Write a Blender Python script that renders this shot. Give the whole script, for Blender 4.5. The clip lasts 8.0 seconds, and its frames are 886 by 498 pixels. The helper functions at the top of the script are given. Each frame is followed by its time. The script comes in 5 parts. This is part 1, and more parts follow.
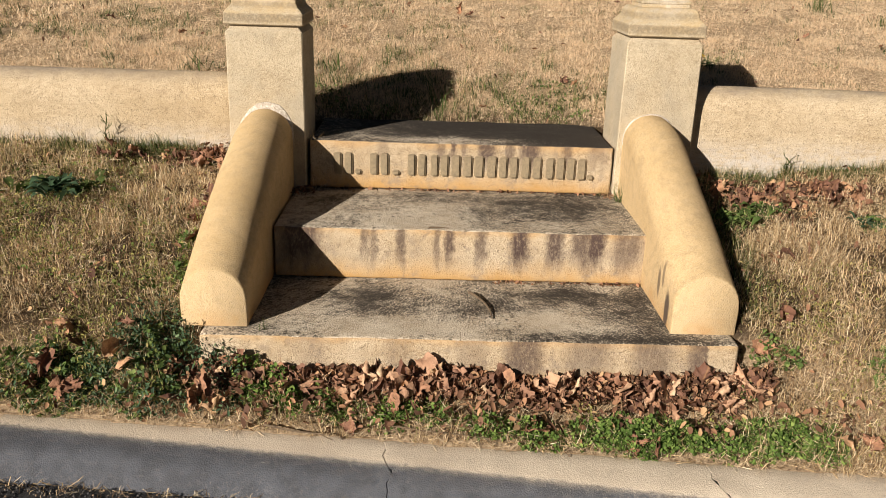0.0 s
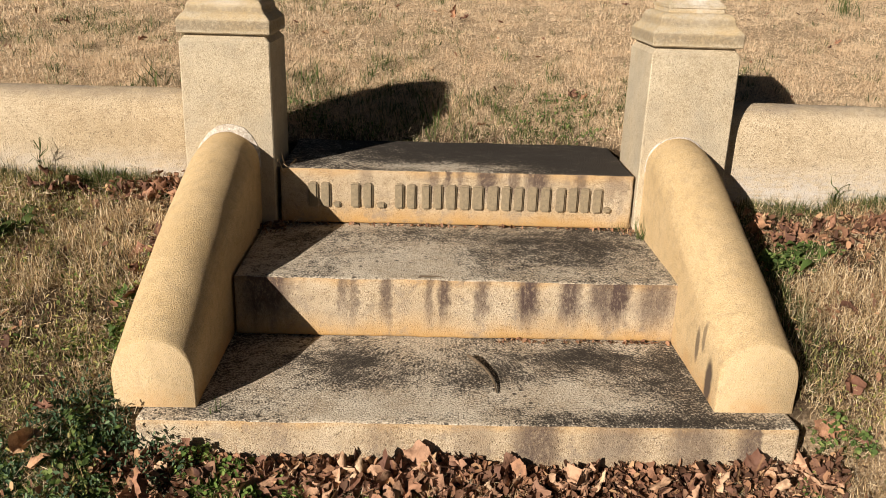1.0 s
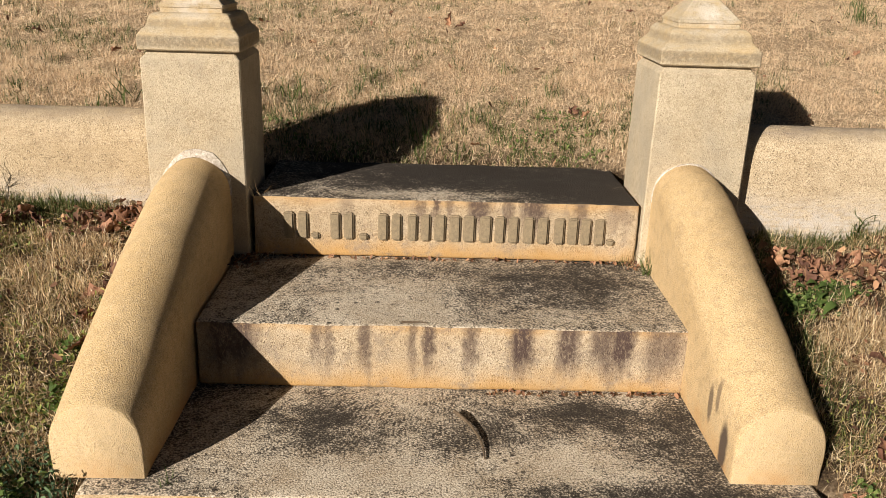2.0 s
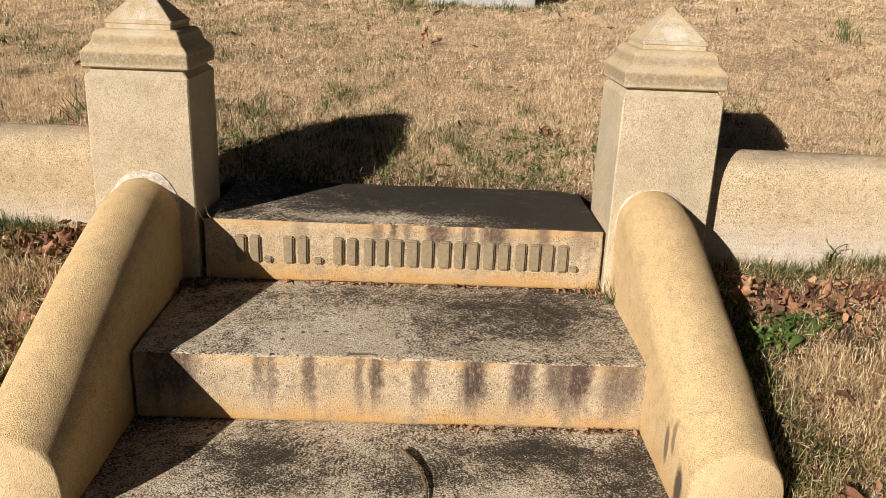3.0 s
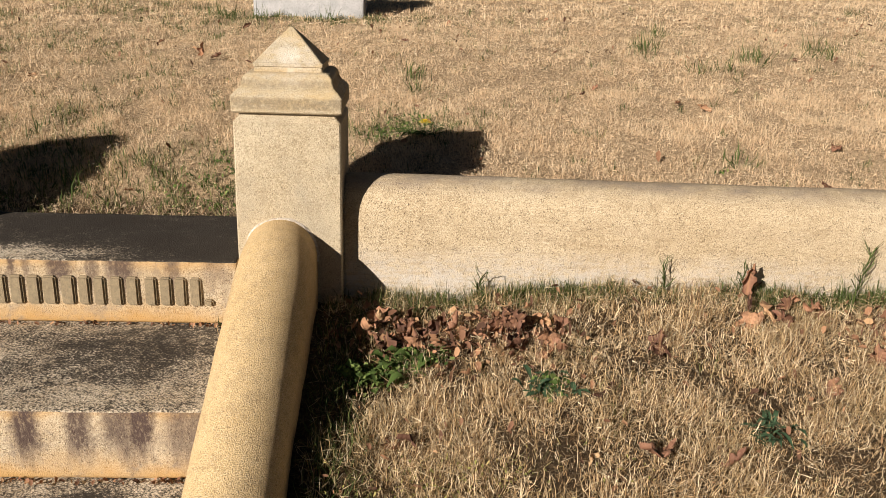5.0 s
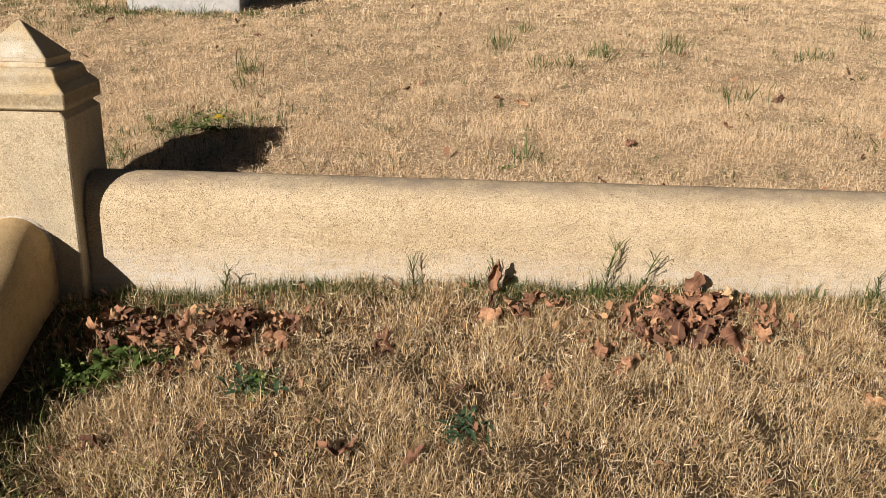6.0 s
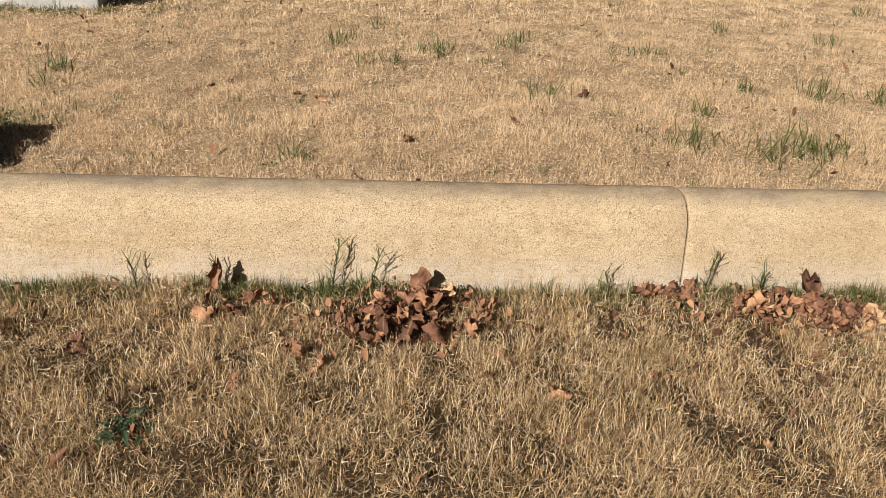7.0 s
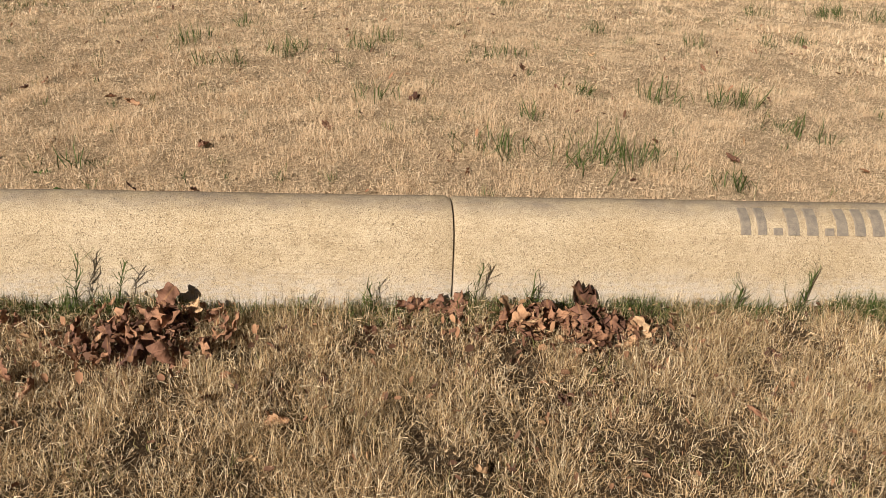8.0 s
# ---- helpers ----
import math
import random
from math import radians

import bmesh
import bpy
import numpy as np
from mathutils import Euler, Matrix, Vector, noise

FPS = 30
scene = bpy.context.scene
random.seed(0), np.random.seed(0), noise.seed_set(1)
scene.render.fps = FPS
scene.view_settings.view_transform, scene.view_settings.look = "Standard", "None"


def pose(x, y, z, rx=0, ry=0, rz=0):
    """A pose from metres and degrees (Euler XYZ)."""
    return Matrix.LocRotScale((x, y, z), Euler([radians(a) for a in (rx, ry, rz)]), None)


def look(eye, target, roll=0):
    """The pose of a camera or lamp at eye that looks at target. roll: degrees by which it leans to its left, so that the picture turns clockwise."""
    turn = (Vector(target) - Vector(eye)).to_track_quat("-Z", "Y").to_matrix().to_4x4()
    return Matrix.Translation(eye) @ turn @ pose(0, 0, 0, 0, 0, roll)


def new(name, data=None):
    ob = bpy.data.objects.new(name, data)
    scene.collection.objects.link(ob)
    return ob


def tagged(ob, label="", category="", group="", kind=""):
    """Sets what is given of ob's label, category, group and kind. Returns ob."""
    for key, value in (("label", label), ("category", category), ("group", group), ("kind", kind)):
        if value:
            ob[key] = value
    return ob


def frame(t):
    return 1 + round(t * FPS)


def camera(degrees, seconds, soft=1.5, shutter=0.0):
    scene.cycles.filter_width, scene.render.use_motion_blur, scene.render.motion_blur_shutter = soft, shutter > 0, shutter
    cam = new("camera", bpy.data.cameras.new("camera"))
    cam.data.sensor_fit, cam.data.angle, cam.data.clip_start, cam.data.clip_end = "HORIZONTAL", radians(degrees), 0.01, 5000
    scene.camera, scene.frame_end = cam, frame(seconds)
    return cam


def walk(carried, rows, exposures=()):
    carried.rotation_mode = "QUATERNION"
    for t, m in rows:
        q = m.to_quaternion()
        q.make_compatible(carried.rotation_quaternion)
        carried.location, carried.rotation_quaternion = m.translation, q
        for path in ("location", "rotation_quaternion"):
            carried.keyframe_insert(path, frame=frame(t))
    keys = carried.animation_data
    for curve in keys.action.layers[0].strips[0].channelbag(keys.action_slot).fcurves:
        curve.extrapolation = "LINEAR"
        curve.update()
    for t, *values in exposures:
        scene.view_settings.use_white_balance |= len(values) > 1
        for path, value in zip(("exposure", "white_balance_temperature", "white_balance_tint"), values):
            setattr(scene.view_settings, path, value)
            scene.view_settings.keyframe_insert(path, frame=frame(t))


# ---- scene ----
cam = camera(56.5, 8.0, soft=0.75)
PATH = [
    (0, (-0.116, -3.048, 1.05), (-0.081, -1.163, 0.38), 1.8),
    (0.5, (-0.123, -2.799, 1.052), (-0.076, -0.916, 0.379), 1.9),
    (1, (-0.114, -2.571, 1.039), (-0.061, -0.687, 0.37), 1.8),
    (1.5, (-0.11, -2.447, 1.044), (-0.056, -0.561, 0.381), 2.0),
    (1.7, (-0.087, -2.39, 1.064), (-0.043, -0.508, 0.388), 1.7),
    (2.8, (-0.003, -2.233, 1.078), (0.049, -0.342, 0.427), 2.5),
    (3, (0.056, -2.225, 1.087), (0.106, -0.334, 0.44), 2.4),
    (3.5, (0.255, -2.2, 1.119), (0.31, -0.308, 0.475), 2.4),
    (4, (0.483, -2.176, 1.134), (0.553, -0.283, 0.491), 2.4),
    (4.2, (0.57, -2.153, 1.135), (0.646, -0.261, 0.491), 2.4),
    (5.3, (1.241, -2.112, 1.179), (1.358, -0.219, 0.546), 2.0),
    (5.5, (1.369, -2.127, 1.193), (1.499, -0.236, 0.553), 2.1),
    (6, (1.685, -2.129, 1.173), (1.844, -0.242, 0.53), 2.2),
    (6.5, (2.018, -2.133, 1.186), (2.203, -0.249, 0.542), 2.3),
    (7, (2.372, -2.173, 1.192), (2.601, -0.294, 0.544), 2.2),
    (7.5, (2.659, -2.183, 1.201), (2.923, -0.309, 0.552), 2.4),
    (8, (2.973, -2.14, 1.23), (3.269, -0.274, 0.574), 2.6),
]
walk(cam, [(t, look(eye, target, roll)) for t, eye, target, roll in PATH], [(0, 0.55), (1.5, 0.52), (4, 0.52), (5.5, 0.54), (6.5, 0.50), (7, 0.46), (8, 0.44)])

# ---- world, sun ----
SUN_P, SUN_Q = 0.83, 0.55          # the light travels along (p, 1, -q)
world = bpy.data.worlds.new("sky")
scene.world = world
world.use_nodes = True
wn, wl = world.node_tree.nodes, world.node_tree.links
sky = wn.new("ShaderNodeTexSky")
sky.sky_type = "NISHITA"
sky.sun_disc = False
sky.sun_elevation = math.atan2(SUN_Q, math.hypot(SUN_P, 1))
sky.sun_rotation = math.atan2(-SUN_P, -1) % (2 * math.pi)
wn["Background"].inputs["Strength"].default_value = 0.010
wl.new(sky.outputs["Color"], wn["Background"].inputs["Color"])
sun = new("sun", bpy.data.lights.new("sun", "SUN"))
sun.data.energy, sun.data.angle, sun.data.color = 5.0, radians(0.55), (1.0, 0.885, 0.755)
sun.matrix_world = look((-8 * SUN_P, -8, 8 * SUN_Q), (0, 0, 0))


# ---- materials ----
class Mat:
    """A node material in short form."""

    def __init__(self, name, rough=0.9):
        self.m = bpy.data.materials.new(name)
        self.m.use_nodes = True
        self.n, self.l = self.m.node_tree.nodes, self.m.node_tree.links
        self.b = self.n["Principled BSDF"]
        self.b.inputs["Roughness"].default_value = rough
        self.b.inputs["Specular IOR Level"].default_value = 0.25
        self.pos = self.n.new("ShaderNodeNewGeometry").outputs["Position"]

    def put(self, socket, value):
        if isinstance(value, (int, float)):
            socket.default_value = value
        elif isinstance(value, tuple):
            socket.default_value = (*value, 1.0) if len(value) == 3 and len(socket.default_value) == 4 else value
        else:
            self.l.new(value, socket)

    def math(self, op, a, b=0.0, clamp=False):
        q = self.n.new("ShaderNodeMath")
        q.operation, q.use_clamp = op, clamp
        self.put(q.inputs[0], a), self.put(q.inputs[1], b)
        return q.outputs[0]

    def scaled(self, s, src=None):
        q = self.n.new("ShaderNodeVectorMath")
        q.operation = "MULTIPLY"
        self.put(q.inputs[0], src or self.pos)
        q.inputs[1].default_value = s
        return q.outputs[0]

    def noise(self, scale, detail=4, rough=0.6, vec=None, dist=0.0):
        q = self.n.new("ShaderNodeTexNoise")
        q.inputs["Scale"].default_value, q.inputs["Detail"].default_value = scale, detail
        q.inputs["Roughness"].default_value, q.inputs["Distortion"].default_value = rough, dist
        self.put(q.inputs["Vector"], vec or self.pos)
        return q.outputs["Fac"]

    def cells(self, scale, out="Distance", vec=None):
        q = self.n.new("ShaderNodeTexVoronoi")
        q.inputs["Scale"].default_value = scale
        self.put(q.inputs["Vector"], vec or self.pos)
        return q.outputs[out]

    def ramp(self, fac, stops):
        q = self.n.new("ShaderNodeValToRGB")
        e = q.color_ramp.elements
        e.remove(e[1])
        for at, (p, c) in enumerate(stops):
            k = e[0] if at == 0 else e.new(p)
            k.position = p
            k.color = (c, c, c, 1) if isinstance(c, (int, float)) else (*c, 1)
        self.put(q.inputs["Fac"], fac)
        return q.outputs["Color"]

    def mix(self, fac, a, b, kind="MIX"):
        q = self.n.new("ShaderNodeMix")
        q.data_type, q.blend_type = "RGBA", kind
        self.put(q.inputs["Factor"], fac)
        self.put(q.inputs[6], a), self.put(q.inputs[7], b)
        return q.outputs[2]

    def axis(self, which):
        q = self.n.new("ShaderNodeSeparateXYZ")
        self.put(q.inputs[0], self.pos)
        return q.outputs[which]

    def near(self, place, radius, stretch=(1, 1, 1)):
        """1 at a place of the world, 0 from that radius on."""
        q = self.n.new("ShaderNodeVectorMath")
        q.operation = "SUBTRACT"
        self.put(q.inputs[0], self.pos)
        q.inputs[1].default_value = place
        d = self.n.new("ShaderNodeVectorMath")
        d.operation = "LENGTH"
        self.put(d.inputs[0], self.scaled(stretch, q.outputs[0]))
        return self.math("SUBTRACT", 1.0, self.math("DIVIDE", d.outputs["Value"], radius), True)

    def bump(self, height, strength, distance):
        q = self.n.new("ShaderNodeBump")
        q.inputs["Strength"].default_value, q.inputs["Distance"].default_value = strength, distance
        self.put(q.inputs["Height"], height)
        self.l.new(q.outputs[0], self.b.inputs["Normal"])

    def done(self, color):
        self.put(self.b.inputs["Base Color"], color)
        return self.m


def buff(mat, warm=(0.51, 0.40, 0.255), pale=(0.61, 0.505, 0.355), size=360, force=0.7, pitted=0.9):
    """The speckled buff stone that all the masonry shares: sandy grain, dark pits, pale chips."""
    col = mat.mix(mat.ramp(mat.noise(3.5, 5), [(0.35, 0.0), (0.68, 1.0)]), warm, pale)
    cloud = mat.noise(26, 6, 0.75)
    col = mat.mix(mat.ramp(cloud, [(0.38, 0.35), (0.52, 0.0)]), col, (0.30, 0.22, 0.13))
    grain = mat.noise(size, 2, 0.55)
    col = mat.mix(mat.ramp(grain, [(0.33, force), (0.47, 0.0)]), col, (0.15, 0.10, 0.055))
    col = mat.mix(mat.ramp(grain, [(0.53, 0.0), (0.66, force * 0.85)]), col, (0.82, 0.72, 0.55))
    reach = mat.math("MULTIPLY", mat.ramp(mat.cells(150), [(0.17, 1.0), (0.31, 0.0)]), mat.ramp(mat.noise(75, 4, 0.7), [(0.48, 0.0), (0.54, pitted)]))
    col = mat.mix(reach, col, (0.085, 0.058, 0.038))
    fine = mat.math("MULTIPLY", mat.ramp(mat.cells(270), [(0.22, 0.9), (0.34, 0.0)]), mat.ramp(mat.noise(110, 3), [(0.44, 0.0), (0.52, pitted * 0.9)]))
    col = mat.mix(fine, col, (0.13, 0.09, 0.055))
    height = mat.math("SUBTRACT", grain, mat.math("MULTIPLY", mat.math("ADD", reach, fine), 0.7))
    return col, height


def wall_stone(name):
    m = Mat(name, 0.93)
    col, grain = buff(m)
    z = m.axis(2)
    soil = m.math("MULTIPLY", m.ramp(m.noise(55, 6, 0.8, m.scaled((0.6, 1, 1))), [(0.38, 0.1), (0.58, 0.85)]),
                  m.ramp(m.math("ADD", z, m.math("MULTIPLY", m.noise(6, 4), 0.08)), [(0.36, 1.0), (0.47, 0.0)]))
    col = m.mix(soil, col, (0.56, 0.53, 0.50))
    crown = m.math("MULTIPLY", m.ramp(z, [(0.560, 0.0), (0.60, 1.0)]), m.ramp(m.noise(14, 5, 0.75, m.scaled((0.5, 1, 1))), [(0.38, 0.0), (0.66, 0.85)]))
    col = m.mix(crown, col, (0.25, 0.21, 0.18))
    grime = m.ramp(m.noise(5, 6, 0.75, m.scaled((0.25, 1, 2.2))), [(0.52, 0.0), (0.78, 0.45)])
    col = m.mix(grime, col, (0.40, 0.31, 0.22))
    rows = m.ramp(m.noise(55, 5, 0.75, m.scaled((0.16, 1, 2.4))), [(0.52, 0.0), (0.66, 0.42)])
    col = m.mix(rows, col, (0.36, 0.27, 0.165))
    m.bump(m.math("ADD", grain, m.math("MULTIPLY", m.noise(60, 4), 0.6)), 0.6, 0.005)
    return m.done(col)


def pillar_stone():
    m = Mat("pillar_stone", 0.93)
    col, grain = buff(m, (0.49, 0.41, 0.285), (0.61, 0.53, 0.39), 370, 0.55, 0.55)
    grey = m.ramp(m.noise(6, 6, 0.7), [(0.45, 0.0), (0.72, 0.6)])
    col = m.mix(grey, col, (0.40, 0.36, 0.29))
    z = m.axis(2)
    band = m.math("MULTIPLY", m.ramp(m.noise(11, 5, 0.7, m.scaled((1, 1, 3))), [(0.4, 0.0), (0.7, 0.7)]), m.ramp(z, [(0.78, 0.0), (0.81, 1.0)]))
    col = m.mix(band, col, (0.55, 0.40, 0.20))
    # dark bands round the cap: moulding shade painted in over grey stain
    shade_lines = m.ramp(m.math("ADD", z, m.math("MULTIPLY", m.math("SUBTRACT", m.noise(30, 4, 0.7, m.scaled((1, 1, 0.2))), 0.5), 0.012)),
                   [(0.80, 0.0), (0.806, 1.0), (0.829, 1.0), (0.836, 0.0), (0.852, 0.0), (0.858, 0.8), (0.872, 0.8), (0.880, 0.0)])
    col = m.mix(m.math("MULTIPLY", shade_lines, m.ramp(m.noise(120, 4, 0.75), [(0.36, 0.15), (0.56, 0.75)])), col, (0.23, 0.185, 0.125))
    for x in (-0.738, 0.738):
        worn = m.math("MULTIPLY", m.near((x + 0.01, 0.12, 0.93), 0.09), m.ramp(m.noise(30, 4), [(0.4, 0.0), (0.6, 0.8)]))
        col = m.mix(worn, col, (0.72, 0.68, 0.62))
    m.bump(m.math("ADD", grain, m.math("MULTIPLY", m.noise(60, 4), 0.6)), 0.6, 0.005)
    return m.done(col)


def cheek_stone():
    m = Mat("cheek_stone", 0.92)
    col, grain = buff(m, (0.57, 0.41, 0.21), (0.66, 0.495, 0.28), 370, 0.5, 0.4)
    rust = m.math("MULTIPLY", m.ramp(m.noise(13, 4), [(0.35, 0.0), (0.65, 0.8)]), m.ramp(m.axis(2), [(0.0, 1.0), (0.07, 0.0)]))
    col = m.mix(rust, col, (0.46, 0.24, 0.08))
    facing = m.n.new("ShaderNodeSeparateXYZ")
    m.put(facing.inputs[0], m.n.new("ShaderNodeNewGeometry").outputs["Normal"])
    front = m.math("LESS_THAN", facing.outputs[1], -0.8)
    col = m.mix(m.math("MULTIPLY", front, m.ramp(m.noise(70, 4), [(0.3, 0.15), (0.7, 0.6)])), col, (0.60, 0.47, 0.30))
    ragged = m.math("ADD", 1.0, m.math("MULTIPLY", m.math("SUBTRACT", m.noise(45, 6, 0.8), 0.5), 1.8))
    for place, radius, stretch, force in (((0.615, -0.735, 0.045), 0.062, (0.8, 2.1, 0.75), 0.95), ((0.615, -0.63, 0.10), 0.05, (0.8, 2.8, 0.8), 0.75), ((0.615, -0.67, 0.14), 0.045, (0.8, 3.2, 0.8), 0.6)):
        drip = m.ramp(m.math("MULTIPLY", m.near(place, radius, stretch), ragged), [(0.06, 0.0), (0.42, force)])
        col = m.mix(drip, col, (0.085, 0.062, 0.05))
    m.bump(m.math("ADD", grain, m.math("MULTIPLY", m.noise(60, 4), 0.6)), 0.6, 0.005)
    return m.done(col)


def tread_stone(name, dark, patch):
    """Weathered top of a step: pale worn grain under ragged black lichen."""
    m = Mat(name, 0.95)
    col = m.mix(m.ramp(m.noise(8, 6, 0.7), [(0.38, 0.0), (0.62, 1.0)]), (0.49, 0.40, 0.285), (0.68, 0.60, 0.475))
    grit = m.noise(230, 2, 0.6)
    col = m.mix(m.ramp(grit, [(0.34, 0.95), (0.47, 0.0)]), col, (0.14, 0.11, 0.085))
    col = m.mix(m.ramp(grit, [(0.53, 0.0), (0.65, 0.85)]), col, (0.80, 0.72, 0.62))
    cover = m.noise(5.0, 8, 0.75, m.scaled((0.8, 1.0, 1.0)), 0.6)
    clump = m.noise(42, 7, 0.8)
    fine = m.noise(170, 3, 0.7)
    mask = m.math("ADD", m.math("MULTIPLY", cover, 0.32), m.math("ADD", m.math("MULTIPLY", clump, 0.26), m.math("MULTIPLY", fine, 0.42)))
    for place, radius, stretch, gain in patch:
        mask = m.math("ADD", mask, m.math("MULTIPLY", m.near(place, radius, stretch), gain))
    col = m.mix(m.ramp(mask, [(dark - 0.04, 0.0), (dark, 0.5), (dark + 0.03, 0.88), (dark + 0.09, 0.97)]), col, (0.022, 0.018, 0.016))
    spots = m.math("MULTIPLY", m.ramp(m.cells(34), [(0.16, 1.0), (0.24, 0.0)]), m.ramp(m.noise(6, 2), [(0.5, 0.0), (0.58, 0.85)]))
    col = m.mix(spots, col, (0.04, 0.033, 0.028))
    m.bump(m.math("ADD", grit, m.math("MULTIPLY", fine, 0.8)), 0.6, 0.004)
    return m.done(col)


def riser_stone(name, low, high, streaks, reach):
    """Front of a step: ochre edges, pale middle, dark runs from the top edge."""
    m = Mat(name, 0.94)
    col, grain = buff(m, (0.48, 0.375, 0.25), (0.60, 0.515, 0.39))
    z, x = m.axis(2), m.axis(0)
    t = m.math("DIVIDE", m.math("SUBTRACT", z, low), high - low)
    wob = m.math("ADD", t, m.math("MULTIPLY", m.math("SUBTRACT", m.noise(9, 4), 0.5), 0.5))
    ochre = m.ramp(wob, [(0.0, 0.85), (0.28, 0.25), (0.5, 0.0), (0.86, 0.1), (1.0, 0.55)])
    col = m.mix(ochre, col, (0.55, 0.33, 0.12))
    blot = m.ramp(m.noise(18, 7, 0.85), [(0.52, 0.0), (0.62, 0.6)])
    col = m.mix(blot, col, (0.26, 0.215, 0.175))
    xs = m.math("ADD", m.math("ADD", m.math("MULTIPLY", x, 0.7), 0.5), m.math("MULTIPLY", m.math("SUBTRACT", m.noise(26, 6, 0.7), 0.5), 0.036))
    runs = []
    for some in (streaks[0::2], streaks[1::2]):
        stops = [(0.0, 0.0)]
        for at, half, strength in some:
            c, h = at * 0.7 + 0.5, half * 0.7
            stops += [(c - h, 0.0), (c - h * 0.45, strength), (c + h * 0.45, strength), (c + h, 0.0)]
        runs.append(m.ramp(xs, stops))
    run = m.math("MAXIMUM", *runs)
    fall = m.ramp(m.math("ADD", t, m.math("MULTIPLY", m.math("SUBTRACT", m.noise(11, 3, 0.6, m.scaled((2.5, 1, 0.3))), 0.5), 0.9)), [(reach, 0.0), (min(reach + 0.45, 1.0), 1.0)])
    tear = m.ramp(m.noise(130, 6, 0.85, m.scaled((1, 1, 0.5))), [(0.36, 0.45), (0.50, 1.0)])
    col = m.mix(m.math("MULTIPLY", m.math("MULTIPLY", run, fall), tear), col, (0.085, 0.058, 0.052))
    m.bump(m.math("ADD", grain, m.math("MULTIPLY", m.noise(60, 4), 0.6)), 0.6, 0.005)
    return m.done(col)


def plain_rough(name, a, b, scale, bump=0.5, rough=0.95, fine=None):
    m = Mat(name, rough)
    col = m.mix(m.ramp(m.noise(scale, 6, 0.7), [(0.35, 0.0), (0.65, 1.0)]), a, b)
    g = m.noise(fine or scale * 9, 4, 0.7)
    col = m.mix(m.ramp(g, [(0.35, 0.45), (0.5, 0.0)]), col, tuple(c * 0.45 for c in a))
    m.bump(g, bump, 0.004)
    return m.done(col)


def blade_mat(name, stops, trans=0.25, patch=None):
    """Thin leaf matter: a colour for each blade, some light through it."""
    m = Mat(name, 0.75)
    geo = m.n.new("ShaderNodeNewGeometry")
    col = m.ramp(geo.outputs["Random Per Island"], stops)
    if patch:
        col = m.mix(m.ramp(m.noise(patch[1], 3), [(0.52, 0.0), (0.66, patch[2])]), col, patch[0])
    m.put(m.b.inputs["Base Color"], col)
    tr = m.n.new("ShaderNodeBsdfTranslucent")
    m.put(tr.inputs["Color"], col)
    mixer = m.n.new("ShaderNodeMixShader")
    mixer.inputs[0].default_value = trans
    m.l.new(m.b.outputs[0], mixer.inputs[1])
    m.l.new(tr.outputs[0], mixer.inputs[2])
    m.l.new(mixer.outputs[0], m.n["Material Output"].inputs["Surface"])
    return m.m


def leaf_mat(name, stops, joined=False):
    m = Mat(name, 0.7)
    info = m.n.new("ShaderNodeNewGeometry").outputs["Random Per Island"] if joined else m.n.new("ShaderNodeObjectInfo").outputs["Random"]
    co = m.n.new("ShaderNodeTexCoord").outputs["Object"]
    col = m.ramp(info, stops)
    blotch = m.noise(38, 5, 0.7, co)
    col = m.mix(m.ramp(blotch, [(0.44, 0.0), (0.66, 0.6)]), col, (0.10, 0.05, 0.03))
    q = m.n.new("ShaderNodeSeparateXYZ")
    m.put(q.inputs[0], co)
    vein = m.ramp(m.math("ABSOLUTE", q.outputs[1]), [(0.0, 0.0 if joined else 0.5), (0.0022, 0.0)])
    col = m.mix(vein, col, (0.34, 0.19, 0.09))
    m.bump(m.noise(90, 4, 0.6, co), 0.8, 0.004)
    return m.done(col)


STONE_WALL = wall_stone("wall_stone")
STONE_PILLAR = pillar_stone()
STONE_CHEEK = cheek_stone()
TREAD_LOW = tread_stone("low_tread_stone", 0.515, [((0.33, -0.53, 0), 0.16, (1, 1.4, 1), 0.10), ((0.12, -0.60, 0), 0.22, (1, 1.6, 1), 0.06), ((0.56, -0.62, 0), 0.20, (1, 1, 1), 0.08), ((-0.30, -0.60, 0), 0.25, (1, 1.8, 1), 0.07), ((0.50, -0.86, 0), 0.4, (1, 6, 1), 0.09), ((0.24, -0.74, 0), 0.17, (1, 1.6, 1), -0.07), ((-0.20, -0.80, 0), 0.42, (1, 4, 1), -0.08)])
TREAD_MID = tread_stone("middle_tread_stone", 0.515, [((0.36, -0.08, 0.18), 0.38, (1, 1.5, 1), 0.09), ((-0.1, -0.03, 0.18), 0.3, (1, 3, 1), 0.05), ((-0.25, -0.30, 0.18), 0.4, (1, 2.2, 1), -0.05)])
TREAD_TOP = tread_stone("top_tread_stone", 0.452, [((0.1, 0.42, 0.37), 0.7, (1, 2.4, 1), 0.10), ((0.5, 0.2, 0.37), 0.3, (1, 1, 1), 0.12), ((-0.1, 0.13, 0.37), 0.45, (1, 5, 1), -0.09)])
RISER_LOW = riser_stone("low_riser_stone", -0.16, 0.0, [(-0.45, 0.06, 0.25), (-0.2, 0.05, 0.3), (0.02, 0.06, 0.35), (0.17, 0.07, 0.8), (0.36, 0.09, 0.5), (0.55, 0.08, 0.6), (0.7, 0.06, 0.8)], -0.1)
